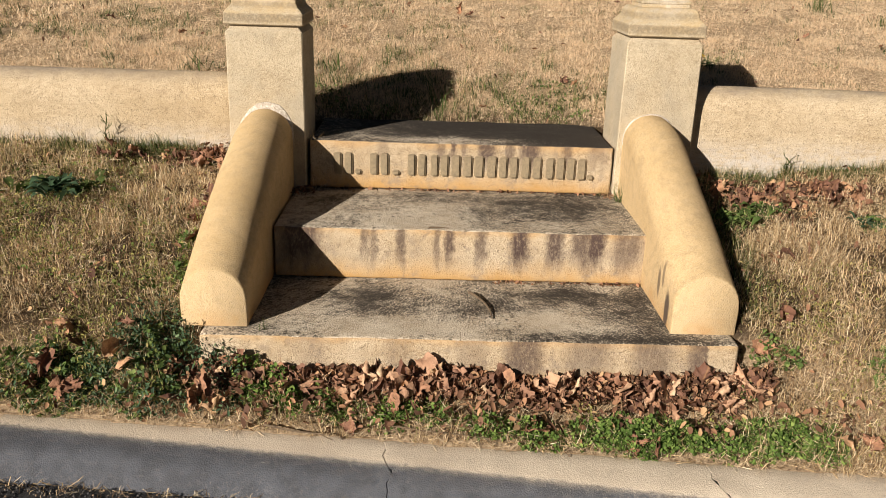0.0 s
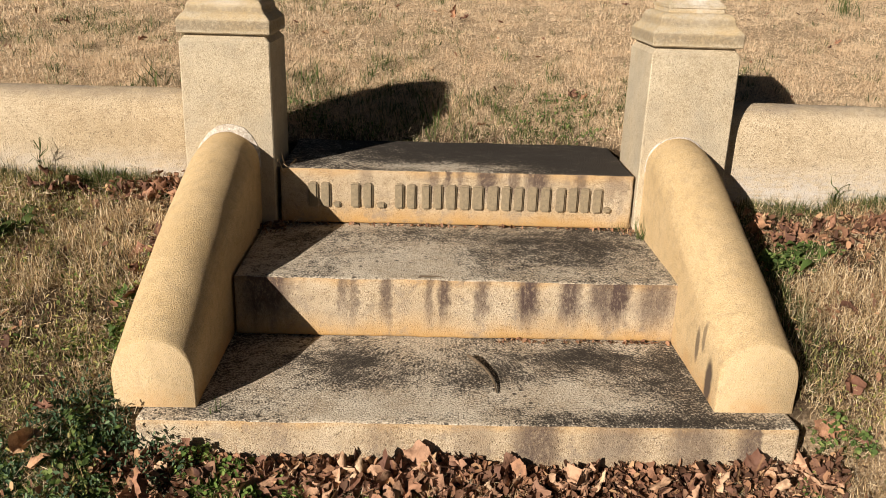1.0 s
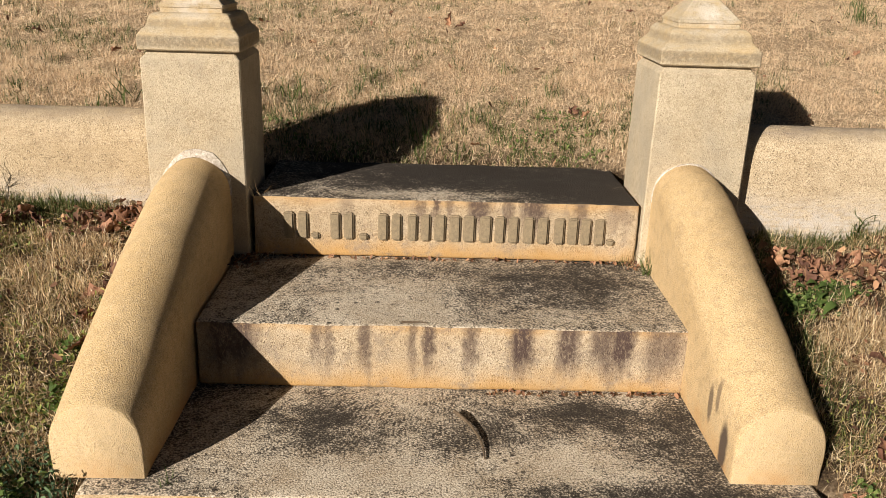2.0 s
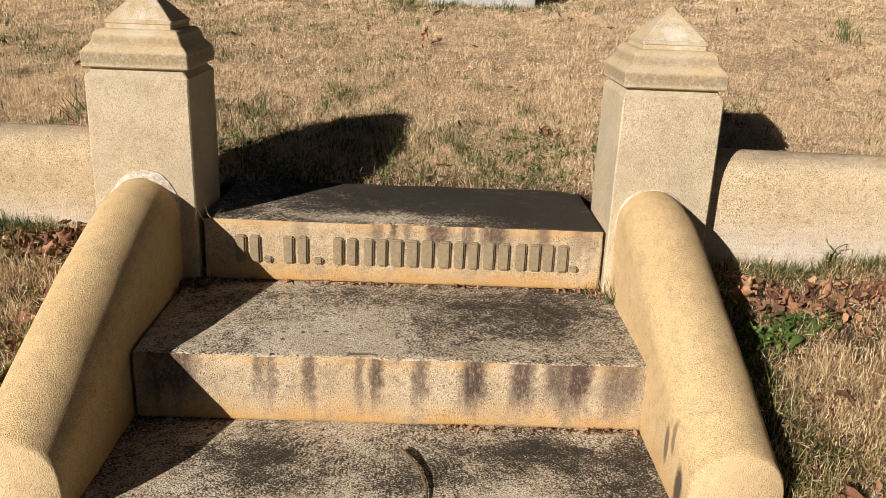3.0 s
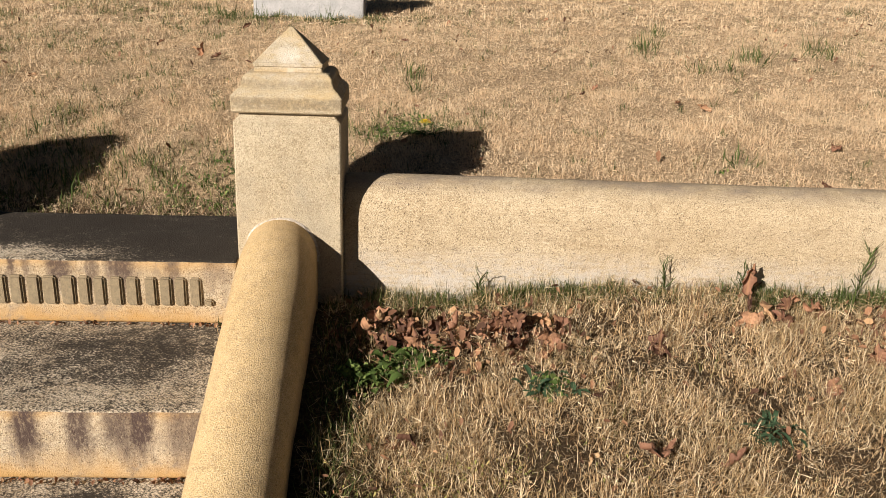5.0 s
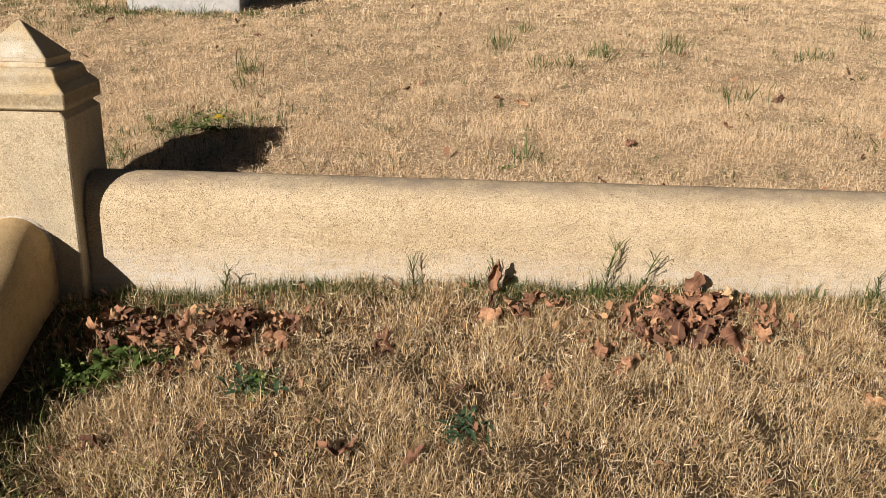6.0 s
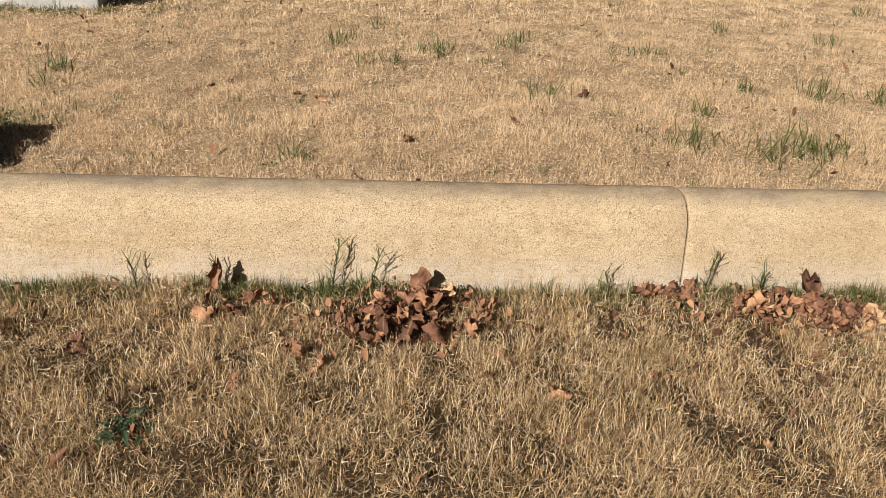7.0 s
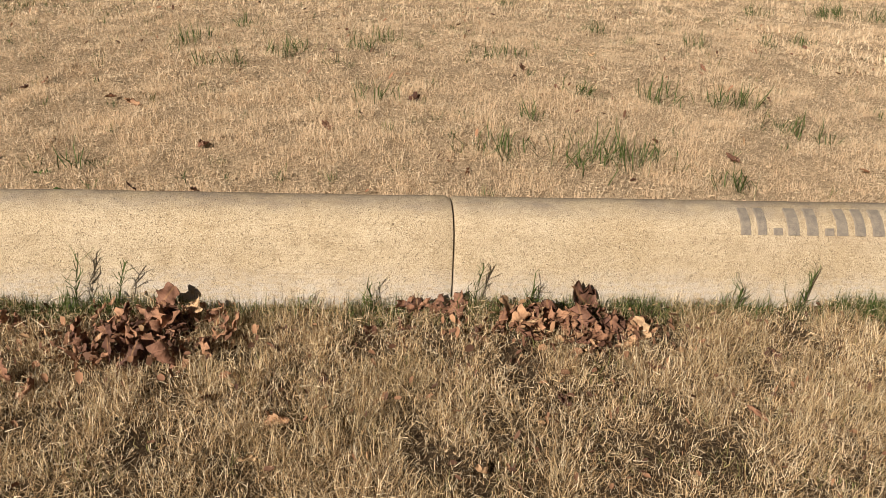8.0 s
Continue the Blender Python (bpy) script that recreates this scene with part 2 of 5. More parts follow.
# first run, far left: black stain with the cheek's shade painted in
RISER_MID = riser_stone("middle_riser_stone", 0.0, 0.18, [(-0.55, 0.09, 0.95), (-0.332, 0.02, 0.7), (-0.300, 0.016, 0.6), (-0.211, 0.022, 0.8), (-0.089, 0.016, 0.65), (-0.045, 0.018, 0.9), (0.06, 0.025, 0.75), (0.192, 0.04, 1.0), (0.311, 0.04, 0.95), (0.40, 0.045, 0.85), (0.452, 0.04, 1.0), (0.56, 0.07, 0.75)], 0.15)
RISER_TOP = riser_stone("top_riser_stone", 0.19, 0.37, [(-0.30, 0.03, 0.35), (-0.076, 0.02, 0.6), (-0.03, 0.016, 0.9), (0.014, 0.018, 0.6), (0.095, 0.04, 0.9), (0.189, 0.02, 0.7), (0.265, 0.05, 0.9), (0.41, 0.03, 0.65), (0.53, 0.05, 0.5)], 0.35)
STONE_LETTER = plain_rough("letter_stone", (0.25, 0.205, 0.14), (0.36, 0.29, 0.19), 90, 0.7, 0.95, 420)
STONE_INSCRIPTION = plain_rough("inscription_stone", (0.21, 0.185, 0.16), (0.34, 0.29, 0.23), 60, 0.7)
MORTAR = plain_rough("mortar", (0.40, 0.33, 0.25), (0.78, 0.74, 0.68), 110, 1.0, 0.95, 260)
MARBLE = plain_rough("marble", (0.50, 0.50, 0.52), (0.36, 0.37, 0.385), 12, 0.6)
BARK = plain_rough("bark", (0.20, 0.15, 0.10), (0.09, 0.065, 0.045), 60, 0.8)
ASPHALT = plain_rough("asphalt", (0.055, 0.055, 0.057), (0.035, 0.035, 0.038), 14, 1.0, 0.9, 160)


def thatch_mat():
    """Thatch of dead stems over soil; bare brown soil only along the kerb."""
    m = Mat("thatch", 1.0)
    a = m.noise(150, 5, 0.8, m.scaled((1, 0.25, 1)), 1.2)
    b = m.noise(150, 5, 0.8, m.scaled((0.25, 1, 1)), 1.2)
    fibre = m.math("MAXIMUM", a, b)
    col = m.ramp(fibre, [(0.47, (0.020, 0.013, 0.008)), (0.58, (0.10, 0.066, 0.036)), (0.72, (0.46, 0.34, 0.20))])
    col = m.mix(m.ramp(m.noise(5, 4), [(0.4, 0.0), (0.7, 0.5)]), col, (0.11, 0.075, 0.04))
    lawn = m.ramp(fibre, [(0.45, (0.16, 0.11, 0.066)), (0.54, (0.55, 0.41, 0.265)), (0.66, (0.82, 0.65, 0.45))])
    col = m.mix(m.ramp(m.axis(2), [(0.36, 0.0), (0.42, 1.0)]), col, lawn)
    bare = m.ramp(m.math("ADD", m.axis(2), m.math("MULTIPLY", m.noise(12, 4), 0.12)), [(0.0, 1.0), (0.08, 0.0)])
    col = m.mix(bare, col, m.ramp(m.noise(90, 5, 0.7), [(0.35, (0.12, 0.08, 0.05)), (0.48, (0.34, 0.25, 0.16)), (0.65, (0.58, 0.45, 0.31))]))
    m.bump(fibre, 1.0, 0.012)
    return m.done(col)


SOIL = thatch_mat()
STRAW = blade_mat("dry_straw", [(0.0, (0.10, 0.055, 0.028)), (0.25, (0.38, 0.25, 0.125)), (0.55, (0.76, 0.575, 0.34)), (1.0, (0.96, 0.84, 0.62))], 0.22, ((0.36, 0.27, 0.13), 3.0, 0.35))
LAWN = blade_mat("lawn_straw", [(0.0, (0.42, 0.29, 0.175)), (0.15, (0.82, 0.64, 0.43)), (0.7, (0.88, 0.70, 0.49)), (1.0, (0.94, 0.82, 0.62))], 0.3, ((0.66, 0.48, 0.31), 2.2, 0.3))
OLIVE = blade_mat("olive_grass", [(0.0, (0.11, 0.125, 0.04)), (0.5, (0.23, 0.235, 0.085)), (1.0, (0.52, 0.44, 0.21))], 0.3)
GREEN = blade_mat("green_grass", [(0.0, (0.032, 0.055, 0.014)), (0.5, (0.075, 0.108, 0.028)), (0.85, (0.15, 0.17, 0.055)), (1.0, (0.36, 0.31, 0.15))], 0.18)
KERB_WEED = blade_mat("kerb_weed", [(0.0, (0.055, 0.10, 0.022)), (0.6, (0.15, 0.25, 0.055)), (1.0, (0.30, 0.40, 0.11))], 0.3)
CLOVER = blade_mat("weed_green", [(0.0, (0.045, 0.078, 0.022)), (0.6, (0.12, 0.19, 0.048)), (1.0, (0.27, 0.34, 0.11))], 0.3)
FERN = blade_mat("weed_dark", [(0.0, (0.030, 0.058, 0.034)), (0.6, (0.085, 0.155, 0.080)), (1.0, (0.19, 0.27, 0.14))], 0.25)
YELLOWISH = blade_mat("weed_yellow", [(0.0, (0.19, 0.22, 0.06)), (0.6, (0.36, 0.36, 0.11)), (1.0, (0.58, 0.48, 0.21))], 0.35)
PETAL = blade_mat("petal", [(0.0, (0.85, 0.58, 0.02)), (1.0, (0.9, 0.68, 0.03))], 0.2)
LEAF_TONES = [(0.0, (0.085, 0.042, 0.032)), (0.35, (0.21, 0.105, 0.070)), (0.7, (0.36, 0.19, 0.118)), (0.9, (0.47, 0.265, 0.155)), (1.0, (0.62, 0.43, 0.25))]
LEAF = leaf_mat("fallen_leaf", LEAF_TONES)
LEAF_DRIFT = leaf_mat("leaf_drift", [(0.0, (0.17, 0.09, 0.065)), (0.35, (0.36, 0.205, 0.135)), (0.65, (0.52, 0.325, 0.21)), (0.85, (0.63, 0.43, 0.28)), (1.0, (0.76, 0.60, 0.40))], True)
LITTER = blade_mat("leaf_crumbs", [(0.0, (0.08, 0.042, 0.028)), (0.5, (0.22, 0.115, 0.07)), (0.85, (0.38, 0.21, 0.12)), (1.0, (0.52, 0.34, 0.19))], 0.1)
GRIT = blade_mat("road_grit", [(0.0, (0.02, 0.02, 0.022)), (0.6, (0.06, 0.06, 0.064)), (0.85, (0.14, 0.13, 0.12)), (1.0, (0.36, 0.24, 0.14))], 0.0)


def kerb_mat():
    m = Mat("kerb_concrete", 0.9)
    col = m.mix(m.ramp(m.noise(6, 5), [(0.35, 0.0), (0.65, 1.0)]), (0.80, 0.69, 0.55), (0.66, 0.56, 0.44))
    grit = m.cells(240)
    col = m.mix(m.ramp(grit, [(0.15, 0.6), (0.35, 0.0)]), col, (0.24, 0.19, 0.145))
    col = m.mix(m.ramp(m.noise(120, 3), [(0.58, 0.0), (0.7, 0.7)]), col, (0.66, 0.60, 0.50))
    # black road coating on the face, worn ragged at its upper edge and towards one end
    q = m.n.new("ShaderNodeVectorMath")
    q.operation = "DOT_PRODUCT"
    m.put(q.inputs[0], m.pos)
    q.inputs[1].default_value = (-0.0300, -1.0, 0.0)
    edge = m.math("ADD", q.outputs["Value"], m.math("MULTIPLY", m.math("SUBTRACT", m.noise(90, 8, 0.9), 0.5), 0.085))
    edge = m.math("SUBTRACT", edge, m.math("MULTIPLY", m.axis(0), 0.062))
    coat = m.ramp(m.math("SUBTRACT", edge, 1.0), [(0.222, 0.0), (0.233, 0.75), (0.248, 0.97)])
    tar = m.mix(m.ramp(m.noise(20, 4), [(0.4, 0.0), (0.7, 1.0)]), (0.036, 0.047, 0.068), (0.072, 0.088, 0.118))
    col = m.mix(coat, col, tar)
    sand = m.noise(430, 2, 0.6)
    col = m.mix(m.ramp(sand, [(0.36, 0.85), (0.46, 0.0)]), col, (0.035, 0.032, 0.032))
    rub = m.ramp(m.math("SUBTRACT", edge, 1.0), [(0.20, 0.9), (0.245, 0.75), (0.29, 0.3)])
    col = m.mix(m.math("MULTIPLY", m.ramp(sand, [(0.57, 0.0), (0.66, 0.9)]), rub), col, (0.72, 0.66, 0.58))
    m.bump(m.math("ADD", grit, m.noise(70, 3)), 0.35, 0.003)
    return m.done(col)


KERB = kerb_mat()

# ---- helpers for meshes ----


def link(name, bm, material, parent=None, label="", smooth=False):
    me = bpy.data.meshes.new(name)
    bm.to_mesh(me)
    bm.free()
    for mat in material if isinstance(material, (list, tuple)) else [material]:
        me.materials.append(mat)
    if smooth:
        me.shade_smooth()
        me.set_sharp_from_angle(angle=radians(50))
    ob = new(name, me)
    if parent:
        ob.parent = parent
    if label:
        tagged(ob, label)
    return ob


def part(name, bm, material, parent, label="", smooth=False):
    return link(name, bm, material, parent, label, smooth)


def empty(name, label, category, group=""):
    return tagged(new(name), label, category, group)


def arrays(name, verts, counts, loops, material, smooth=False):
    """A mesh from numpy arrays: corners, corners per face, corner numbers."""
    me = bpy.data.meshes.new(name)
    me.vertices.add(len(verts))
    me.vertices.foreach_set("co", np.asarray(verts, dtype=np.float32).ravel())
    me.loops.add(len(loops))
    me.loops.foreach_set("vertex_index", np.asarray(loops, dtype=np.int32))
    starts = np.concatenate([[0], np.cumsum(counts)[:-1]]).astype(np.int32)
    me.polygons.add(len(counts))
    me.polygons.foreach_set("loop_start", starts)
    me.materials.append(material)
    me.update(calc_edges=True)
    if smooth:
        me.shade_smooth()
    return new(name, me)


def sweep(rings, closed=True, caps=True):
    """A bmesh skin over rings of equal length."""
    bm = bmesh.new()
    rows = [[bm.verts.new(p) for p in ring] for ring in rings]
    n = len(rows[0])
    for a, b in zip(rows, rows[1:]):
        for i in range(n if closed else n - 1):
            j = (i + 1) % n
            bm.faces.new((a[i], a[j], b[j], b[i]))
    if caps:
        bm.faces.new(rows[0])
        bm.faces.new(rows[-1][::-1])
    bmesh.ops.recalc_face_normals(bm, faces=bm.faces)
    return bm


def jitter(bm, amount, scale):
    for v in bm.verts:
        n = noise.noise_vector(v.co * scale)
        v.co += n * amount


def block(x0, x1, y0, y1, z0, z1, step=0.03, bevel=0.009, rough=0.0022):
    """A hewn block with rounded, slightly uneven arrises. Material 0: top, 1: the rest."""
    bm = bmesh.new()
    bmesh.ops.create_cube(bm, size=1)
    for v in bm.verts:
        v.co = Vector(((x0 + x1) / 2 + v.co.x * (x1 - x0), (y0 + y1) / 2 + v.co.y * (y1 - y0), (z0 + z1) / 2 + v.co.z * (z1 - z0)))
    bmesh.ops.bevel(bm, geom=list(bm.edges), offset=bevel, segments=2, profile=0.6, affect="EDGES")
    for axis, lo, hi in ((0, x0, x1), (1, y0, y1), (2, z0, z1)):
        n = max(1, int((hi - lo) / step))
        normal = [0, 0, 0]
        normal[axis] = 1
        for i in range(1, n):
            at = [0, 0, 0]
            at[axis] = lo + (hi - lo) * i / n
            bmesh.ops.bisect_plane(bm, geom=bm.verts[:] + bm.edges[:] + bm.faces[:], plane_co=at, plane_no=normal)
    jitter(bm, rough, 7.0)
    jitter(bm, rough * 0.8, 31.0)
    bm.normal_update()
    for f in bm.faces:
        f.material_index = 0 if f.normal.z > 0.75 else 1
        f.smooth = True
    return bm


# ---- the lie of the land ----
KERB_Y, KERB_SLOPE, KERB_Z, KERB_FALL = -1.125, -0.046, -0.205, -0.03
WALL_TOP, WALL_R = 0.602, 0.1


def wall_front(x):
    return np.where(x < 0.6, 0.10, 0.112 - 0.05 * (x - 0.9))


def kerb_back(x):
    return KERB_Y + KERB_SLOPE * np.clip(x, -30, 30)


def kerb_top(x):
    return KERB_Z + KERB_FALL * np.clip(x, -8, 8)


def waves(x, y, f):
    return np.sin(f * x + 1.3) * np.cos(f * 1.17 * y + 0.4) + 0.6 * np.sin(f * 2.3 * x + 2.1 * f * y + 2.0) + 0.4 * np.sin(f * 4.1 * y - 3.3 * f * x)


def vnoise(x, y, size, seed=0):
    """Smooth random values from 0 to 1 over the plan, changing over that size in metres."""
    u, v = np.asarray(x, float) / size, np.asarray(y, float) / size
    iu, iv = np.floor(u), np.floor(v)
    fu, fv = u - iu, v - iv
    fu, fv = fu * fu * (3 - 2 * fu), fv * fv * (3 - 2 * fv)

    def at(a, b):
        h = np.sin(a * 127.1 + b * 311.7 + seed * 74.7) * 43758.5453
        return h - np.floor(h)

    low = at(iu, iv) * (1 - fu) + at(iu + 1, iv) * fu
    high = at(iu, iv + 1) * (1 - fu) + at(iu + 1, iv + 1) * fu
    return low * (1 - fv) + high * fv


def ground_z(x, y):
    x, y = np.asarray(x, float), np.asarray(y, float)
    yw = y - wall_front(x)
    kb = kerb_back(x) - wall_front(x)
    rise = 0.03 * np.clip(-x - 0.8, 0, 1.2) / 1.2 - 0.05 * np.exp(-((x - 1.05) / 0.25) ** 2)
    front = np.interp(yw, [-1.0, -0.88, -0.65, -0.4, -0.2, 0.0, 0.05], [-0.05, 0.045, 0.165, 0.225, 0.265, 0.305, 0.31]) + rise
    t = np.clip((yw - kb) / (-1.0 - kb), 0, 1)
    verge = (kerb_top(x) - 0.012) * (1 - t) + (front * t)
    front = np.where(yw < -1.0, verge, front)
    before = np.clip((0.90 - np.abs(x)) / 0.10, 0, 1) * np.clip((-0.80 - y) / 0.05, 0, 1)
    front = front * (1 - before) + np.minimum(front, kerb_top(x) + 0.07 * np.clip((y - kerb_back(x)) / 0.25, 0, 1)) * before
    front = np.where(yw < kb, kerb_top(x) - 0.30, front)
    back = np.interp(yw, [0.12, 0.25, 0.40, 0.75, 1.37, 2.0, 2.6, 3.5, 6, 12, 40, 90], [0.46, 0.50, 0.525, 0.60, 0.675, 0.755, 0.80, 0.868, 1.05, 1.42, 2.5, 3.5])
    back = back + 0.012 * np.clip(x - 2, -4, 6) + 0.05 * np.clip((-x - 0.9) / 1.0, 0, 1) * np.clip(1.5 - yw, 0, 1)
    back = back - 0.14 * np.exp(-(x / 0.78) ** 4) * np.exp(-np.clip(yw - 0.3, 0, 9) / 1.25) - 0.055 * np.exp(-(x / 0.66) ** 6) * np.exp(-((yw - 0.4) / 0.16) ** 2)
    t = np.clip((yw - 0.05) / 0.07, 0, 1)
    z = front * (1 - t) + back * t
    uneven = 0.006 * waves(x, y, 3.1) + 0.024 * (vnoise(x, y, 0.11, 1) - 0.5) + 0.014 * (vnoise(x, y, 0.055, 2) - 0.5)
    steps = (np.abs(x) < 0.785) & (y > -0.86) & (y < 0.1)
    z = np.where(steps, np.minimum(z, -0.06), z)
    under = (np.abs(x) < 0.62) & (y >= 0.1) & (y < 0.49)
    z = np.where(under, np.minimum(z, 0.25), z)
    return z + np.where((yw > kb) & ~steps, uneven, 0)


def grid_axis(parts):
    return np.concatenate([np.linspace(a, b, n, endpoint=False) for a, b, n in parts] + [[parts[-1][1]]])


gx = grid_axis([(-90, -12, 14), (-12, -3, 24), (-3, 6.5, 300), (6.5, 14, 24), (14, 90, 14)])
gy = grid_axis([(-80, -4, 14), (-4, -1.5, 8), (-1.5, 0.6, 110), (0.6, 4, 90), (4, 12, 40), (12, 90, 24)])
GX, GY = np.meshgrid(gx, gy)
gv = np.stack([GX, GY, ground_z(GX, GY)], -1).reshape(-1, 3)
i = np.arange(len(gy) - 1)[:, None] * len(gx) + np.arange(len(gx) - 1)[None, :]
quads = np.stack([i, i + 1, i + 1 + len(gx), i + len(gx)], -1).reshape(-1, 4)
ground = tagged(arrays("ground", gv, np.full(len(quads), 4), quads.ravel(), SOIL, True), "brown soil and thatch under dormant winter grass", "ground", kind="structure")


# ---- road and kerb ----
def ribbon(profile, x0, x1, n):
    """A band that follows the kerb line: profile of (outward, up) from the kerb's back edge."""
    rings = []
    for k in range(n + 1):
        x = x0 + (x1 - x0) * k / n
        rings.append([(x, float(kerb_back(x)) - o, float(kerb_top(x)) + u) for o, u in profile])
    return rings


road_rings = ribbon([(0.185, -0.42), (0.185, -0.078), (0.32, -0.075), (0.6, -0.07), (2.5, -0.04), (5, -0.08), (60, -0.3), (60, -0.42)], -80, 80, 320)
bm = sweep(road_rings)
jitter(bm, 0.004, 12)
tagged(link("road", bm, ASPHALT, smooth=True), "worn dark grey asphalt road with loose grit", "road", kind="structure")

kerb_profile = [(-0.02, -0.2), (-0.02, -0.006), (0.0, 0.0), (0.03, 0.0), (0.06, 0.0), (0.09, -0.002), (0.115, -0.005), (0.135, -0.011), (0.152, -0.021), (0.166, -0.035), (0.178, -0.052), (0.188, -0.075), (0.195, -0.10), (0.20, -0.2)]
for x0, x1 in ((-40, -0.2205), (-0.2180, 0.6490), (0.6505, 40)):
    near = (max(x0, -3), min(x1, 4))
    xs = sorted(set([x0, x1] + [float(v) for v in np.arange(near[0], near[1], 0.02)]))
    rings = []
    for x in xs:
        skew = 1.0 if min(abs(x - x0), abs(x - x1)) < 0.009 else 0.0
        rings.append([(x + skew * (0.010 * math.sin(o * 62) + 0.005 * math.sin(o * 150 + 1) + 0.15 * (o - 0.05)), float(kerb_back(x)) - o, float(kerb_top(x)) + u) for o, u in kerb_profile])
    bm = sweep(rings)
    jitter(bm, 0.0025, 14)
    jitter(bm, 0.0015, 45)
    tagged(link("kerb", bm, KERB, smooth=True), "grey concrete kerb length with worn black-coated face", "kerb", "kerb lengths", kind="structure")


# ---- low walls ----
def wall_piece(name, x0, x1, label):
    ob = empty(name, label, "wall", "low boundary wall")
    n = max(8, int((x1 - x0) / 0.05))
    rings = []
    for k in range(n + 1):
        x = x0 + (x1 - x0) * k / n
        f = float(wall_front(np.array(x)))
        end = min(x - x0, x1 - x) if n else 1
        tuck = 0.004 if end < 1e-6 else 0.0
        ring = [(x, f + 2 * WALL_R - tuck, 0.0), (x, f + tuck, 0.0)]
        for j in range(5):
            ring.append((x, f + tuck, 0.10 + 0.40 * j / 4))
        for j in range(1, 12):
            a = math.pi * (1 - j / 12)
            ring.append((x, f + WALL_R + (WALL_R - tuck) * math.cos(a), WALL_TOP - WALL_R + (WALL_R - tuck) * math.sin(a)))
        ring.append((x, f + 2 * WALL_R - tuck, WALL_TOP - WALL_R))
        rings.append(ring)
    rings.insert(1, [(p[0] + 0.012, p[1], p[2]) for p in rings[1]])
    rings[1] = [(x0 + 0.012, *q[1:]) for q in rings[2]]
    rings.insert(-1, [(x1 - 0.012, *q[1:]) for q in rings[-2]])
    bm = sweep(rings)
    jitter(bm, 0.002, 6)
    jitter(bm, 0.0012, 25)
    part("coping", bm, STONE_WALL, ob, smooth=True)
    return ob


wall_piece("stone_wall", -9.0, -0.886, "low buff stone boundary wall with rounded top")
wall_piece("stone_wall", 0.88, 3.3395, "low buff stone wall with rounded top beside pillar")
lettered = wall_piece("stone_wall", 3.345, 12.0, "low buff stone wall with weathered raised inscription")

# raised inscription on the rounded top, as plain bars
WALL_BARS = ((4.165, 4.245, 17, 66), (4.262, 4.292, 17, 29), (4.305, 4.40, 17, 66), (4.418, 4.448, 17, 29), (4.455, 4.545, 17, 66), (4.565, 4.66, 17, 66), (4.68, 4.77, 17, 66), (4.79, 4.88, 17, 66))
for x0, x1, low, high in [(a + e * (b - a), a + f * (b - a), c, d) for a, b, c, d in WALL_BARS for e, f in (((0, 0.40), (0.62, 1)) if d > 40 else ((0, 1),))]:
    rings = []
    for k in range(9):
        a = math.radians(180 - low - (high - low) * k / 8)
        ring = []
        for r, dx in ((WALL_R - 0.004, 0), (WALL_R + 0.004, 0.003), (WALL_R + 0.004, -0.003), (WALL_R - 0.004, 0)):
            x = (x0 if len(ring) < 2 else x1) + dx
            f = float(wall_front(np.array(x)))
            ring.append((x, f + WALL_R + r * math.cos(a), WALL_TOP - WALL_R + r * math.sin(a)))
        rings.append(ring)
    part("inscription_bar", sweep(rings), STONE_INSCRIPTION, lettered, "grey weathered raised bar")

# ---- steps ----
low_step = empty("stone_step", "broad bottom stone step, blackened tread, pale front", "step", "entrance steps")
part("slab", block(-0.775, 0.80, -0.880, -0.36, -0.30, 0.0), [TREAD_LOW, RISER_LOW], low_step)
mid_step = empty("stone_step", "middle stone step with dark runs down its front", "step", "entrance steps")
part("slab", block(-0.638, 0.628, -0.42, 0.13, 0.003, 0.182), [TREAD_MID, RISER_MID], mid_step)
top_step = empty("stone_step", "top stone step with raised inscription and black tread", "step", "entrance steps")
part("slab", block(-0.584, 0.588, 0.07, 0.53, 0.186, 0.372), [TREAD_TOP, RISER_TOP], top_step)
low_bar, high_bar = 0.243, 0.327
for x0, x1, z1 in ((-0.490, -0.418, 0), (-0.409, -0.383, 1), (-0.350, -0.279, 0), (-0.264, -0.236, 1), (-0.205, -0.135, 0), (-0.116, -0.047, 0), (-0.035, 0.045, 0), (0.053, 0.139, 0),
                   (0.150, 0.222, 0), (0.237, 0.313, 0), (0.332, 0.404, 0), (0.414, 0.486, 0), (0.494, 0.518, 1)):
    top = low_bar + 0.02 if z1 else high_bar
    width = x1 - x0
    stems = [(x0, x1)] if z1 else [(x0, x0 + width * 0.42), (x1 - width * 0.42, x1)]
    for a, b in stems:
        bm = bmesh.new()
        bmesh.ops.create_cube(bm, size=1)
        for v in bm.verts:
            v.co = Vector(((a + b) / 2 + v.co.x * (b - a), 0.069 + v.co.y * 0.020, (low_bar + top) / 2 + v.co.z * (top - low_bar)))
        bmesh.ops.bevel(bm, geom=list(bm.edges), offset=0.005, segments=2, affect="EDGES")
        part("inscription_bar", bm, STONE_LETTER, top_step, "dark weathered raised bar")


# ---- sloping cheeks beside the steps ----
def ridge(y):
    """Height of a cheek's top: a straight slope that levels out before the pillar."""
    t = np.interp(y, [-0.83, -0.805, -0.70, -0.58, -0.40, -0.22, -0.13, -0.07, -0.01, 0.055, 0.2], [0.175, 0.186, 0.236, 0.292, 0.368, 0.443, 0.477, 0.494, 0.503, 0.506, 0.51])
    return float(t)


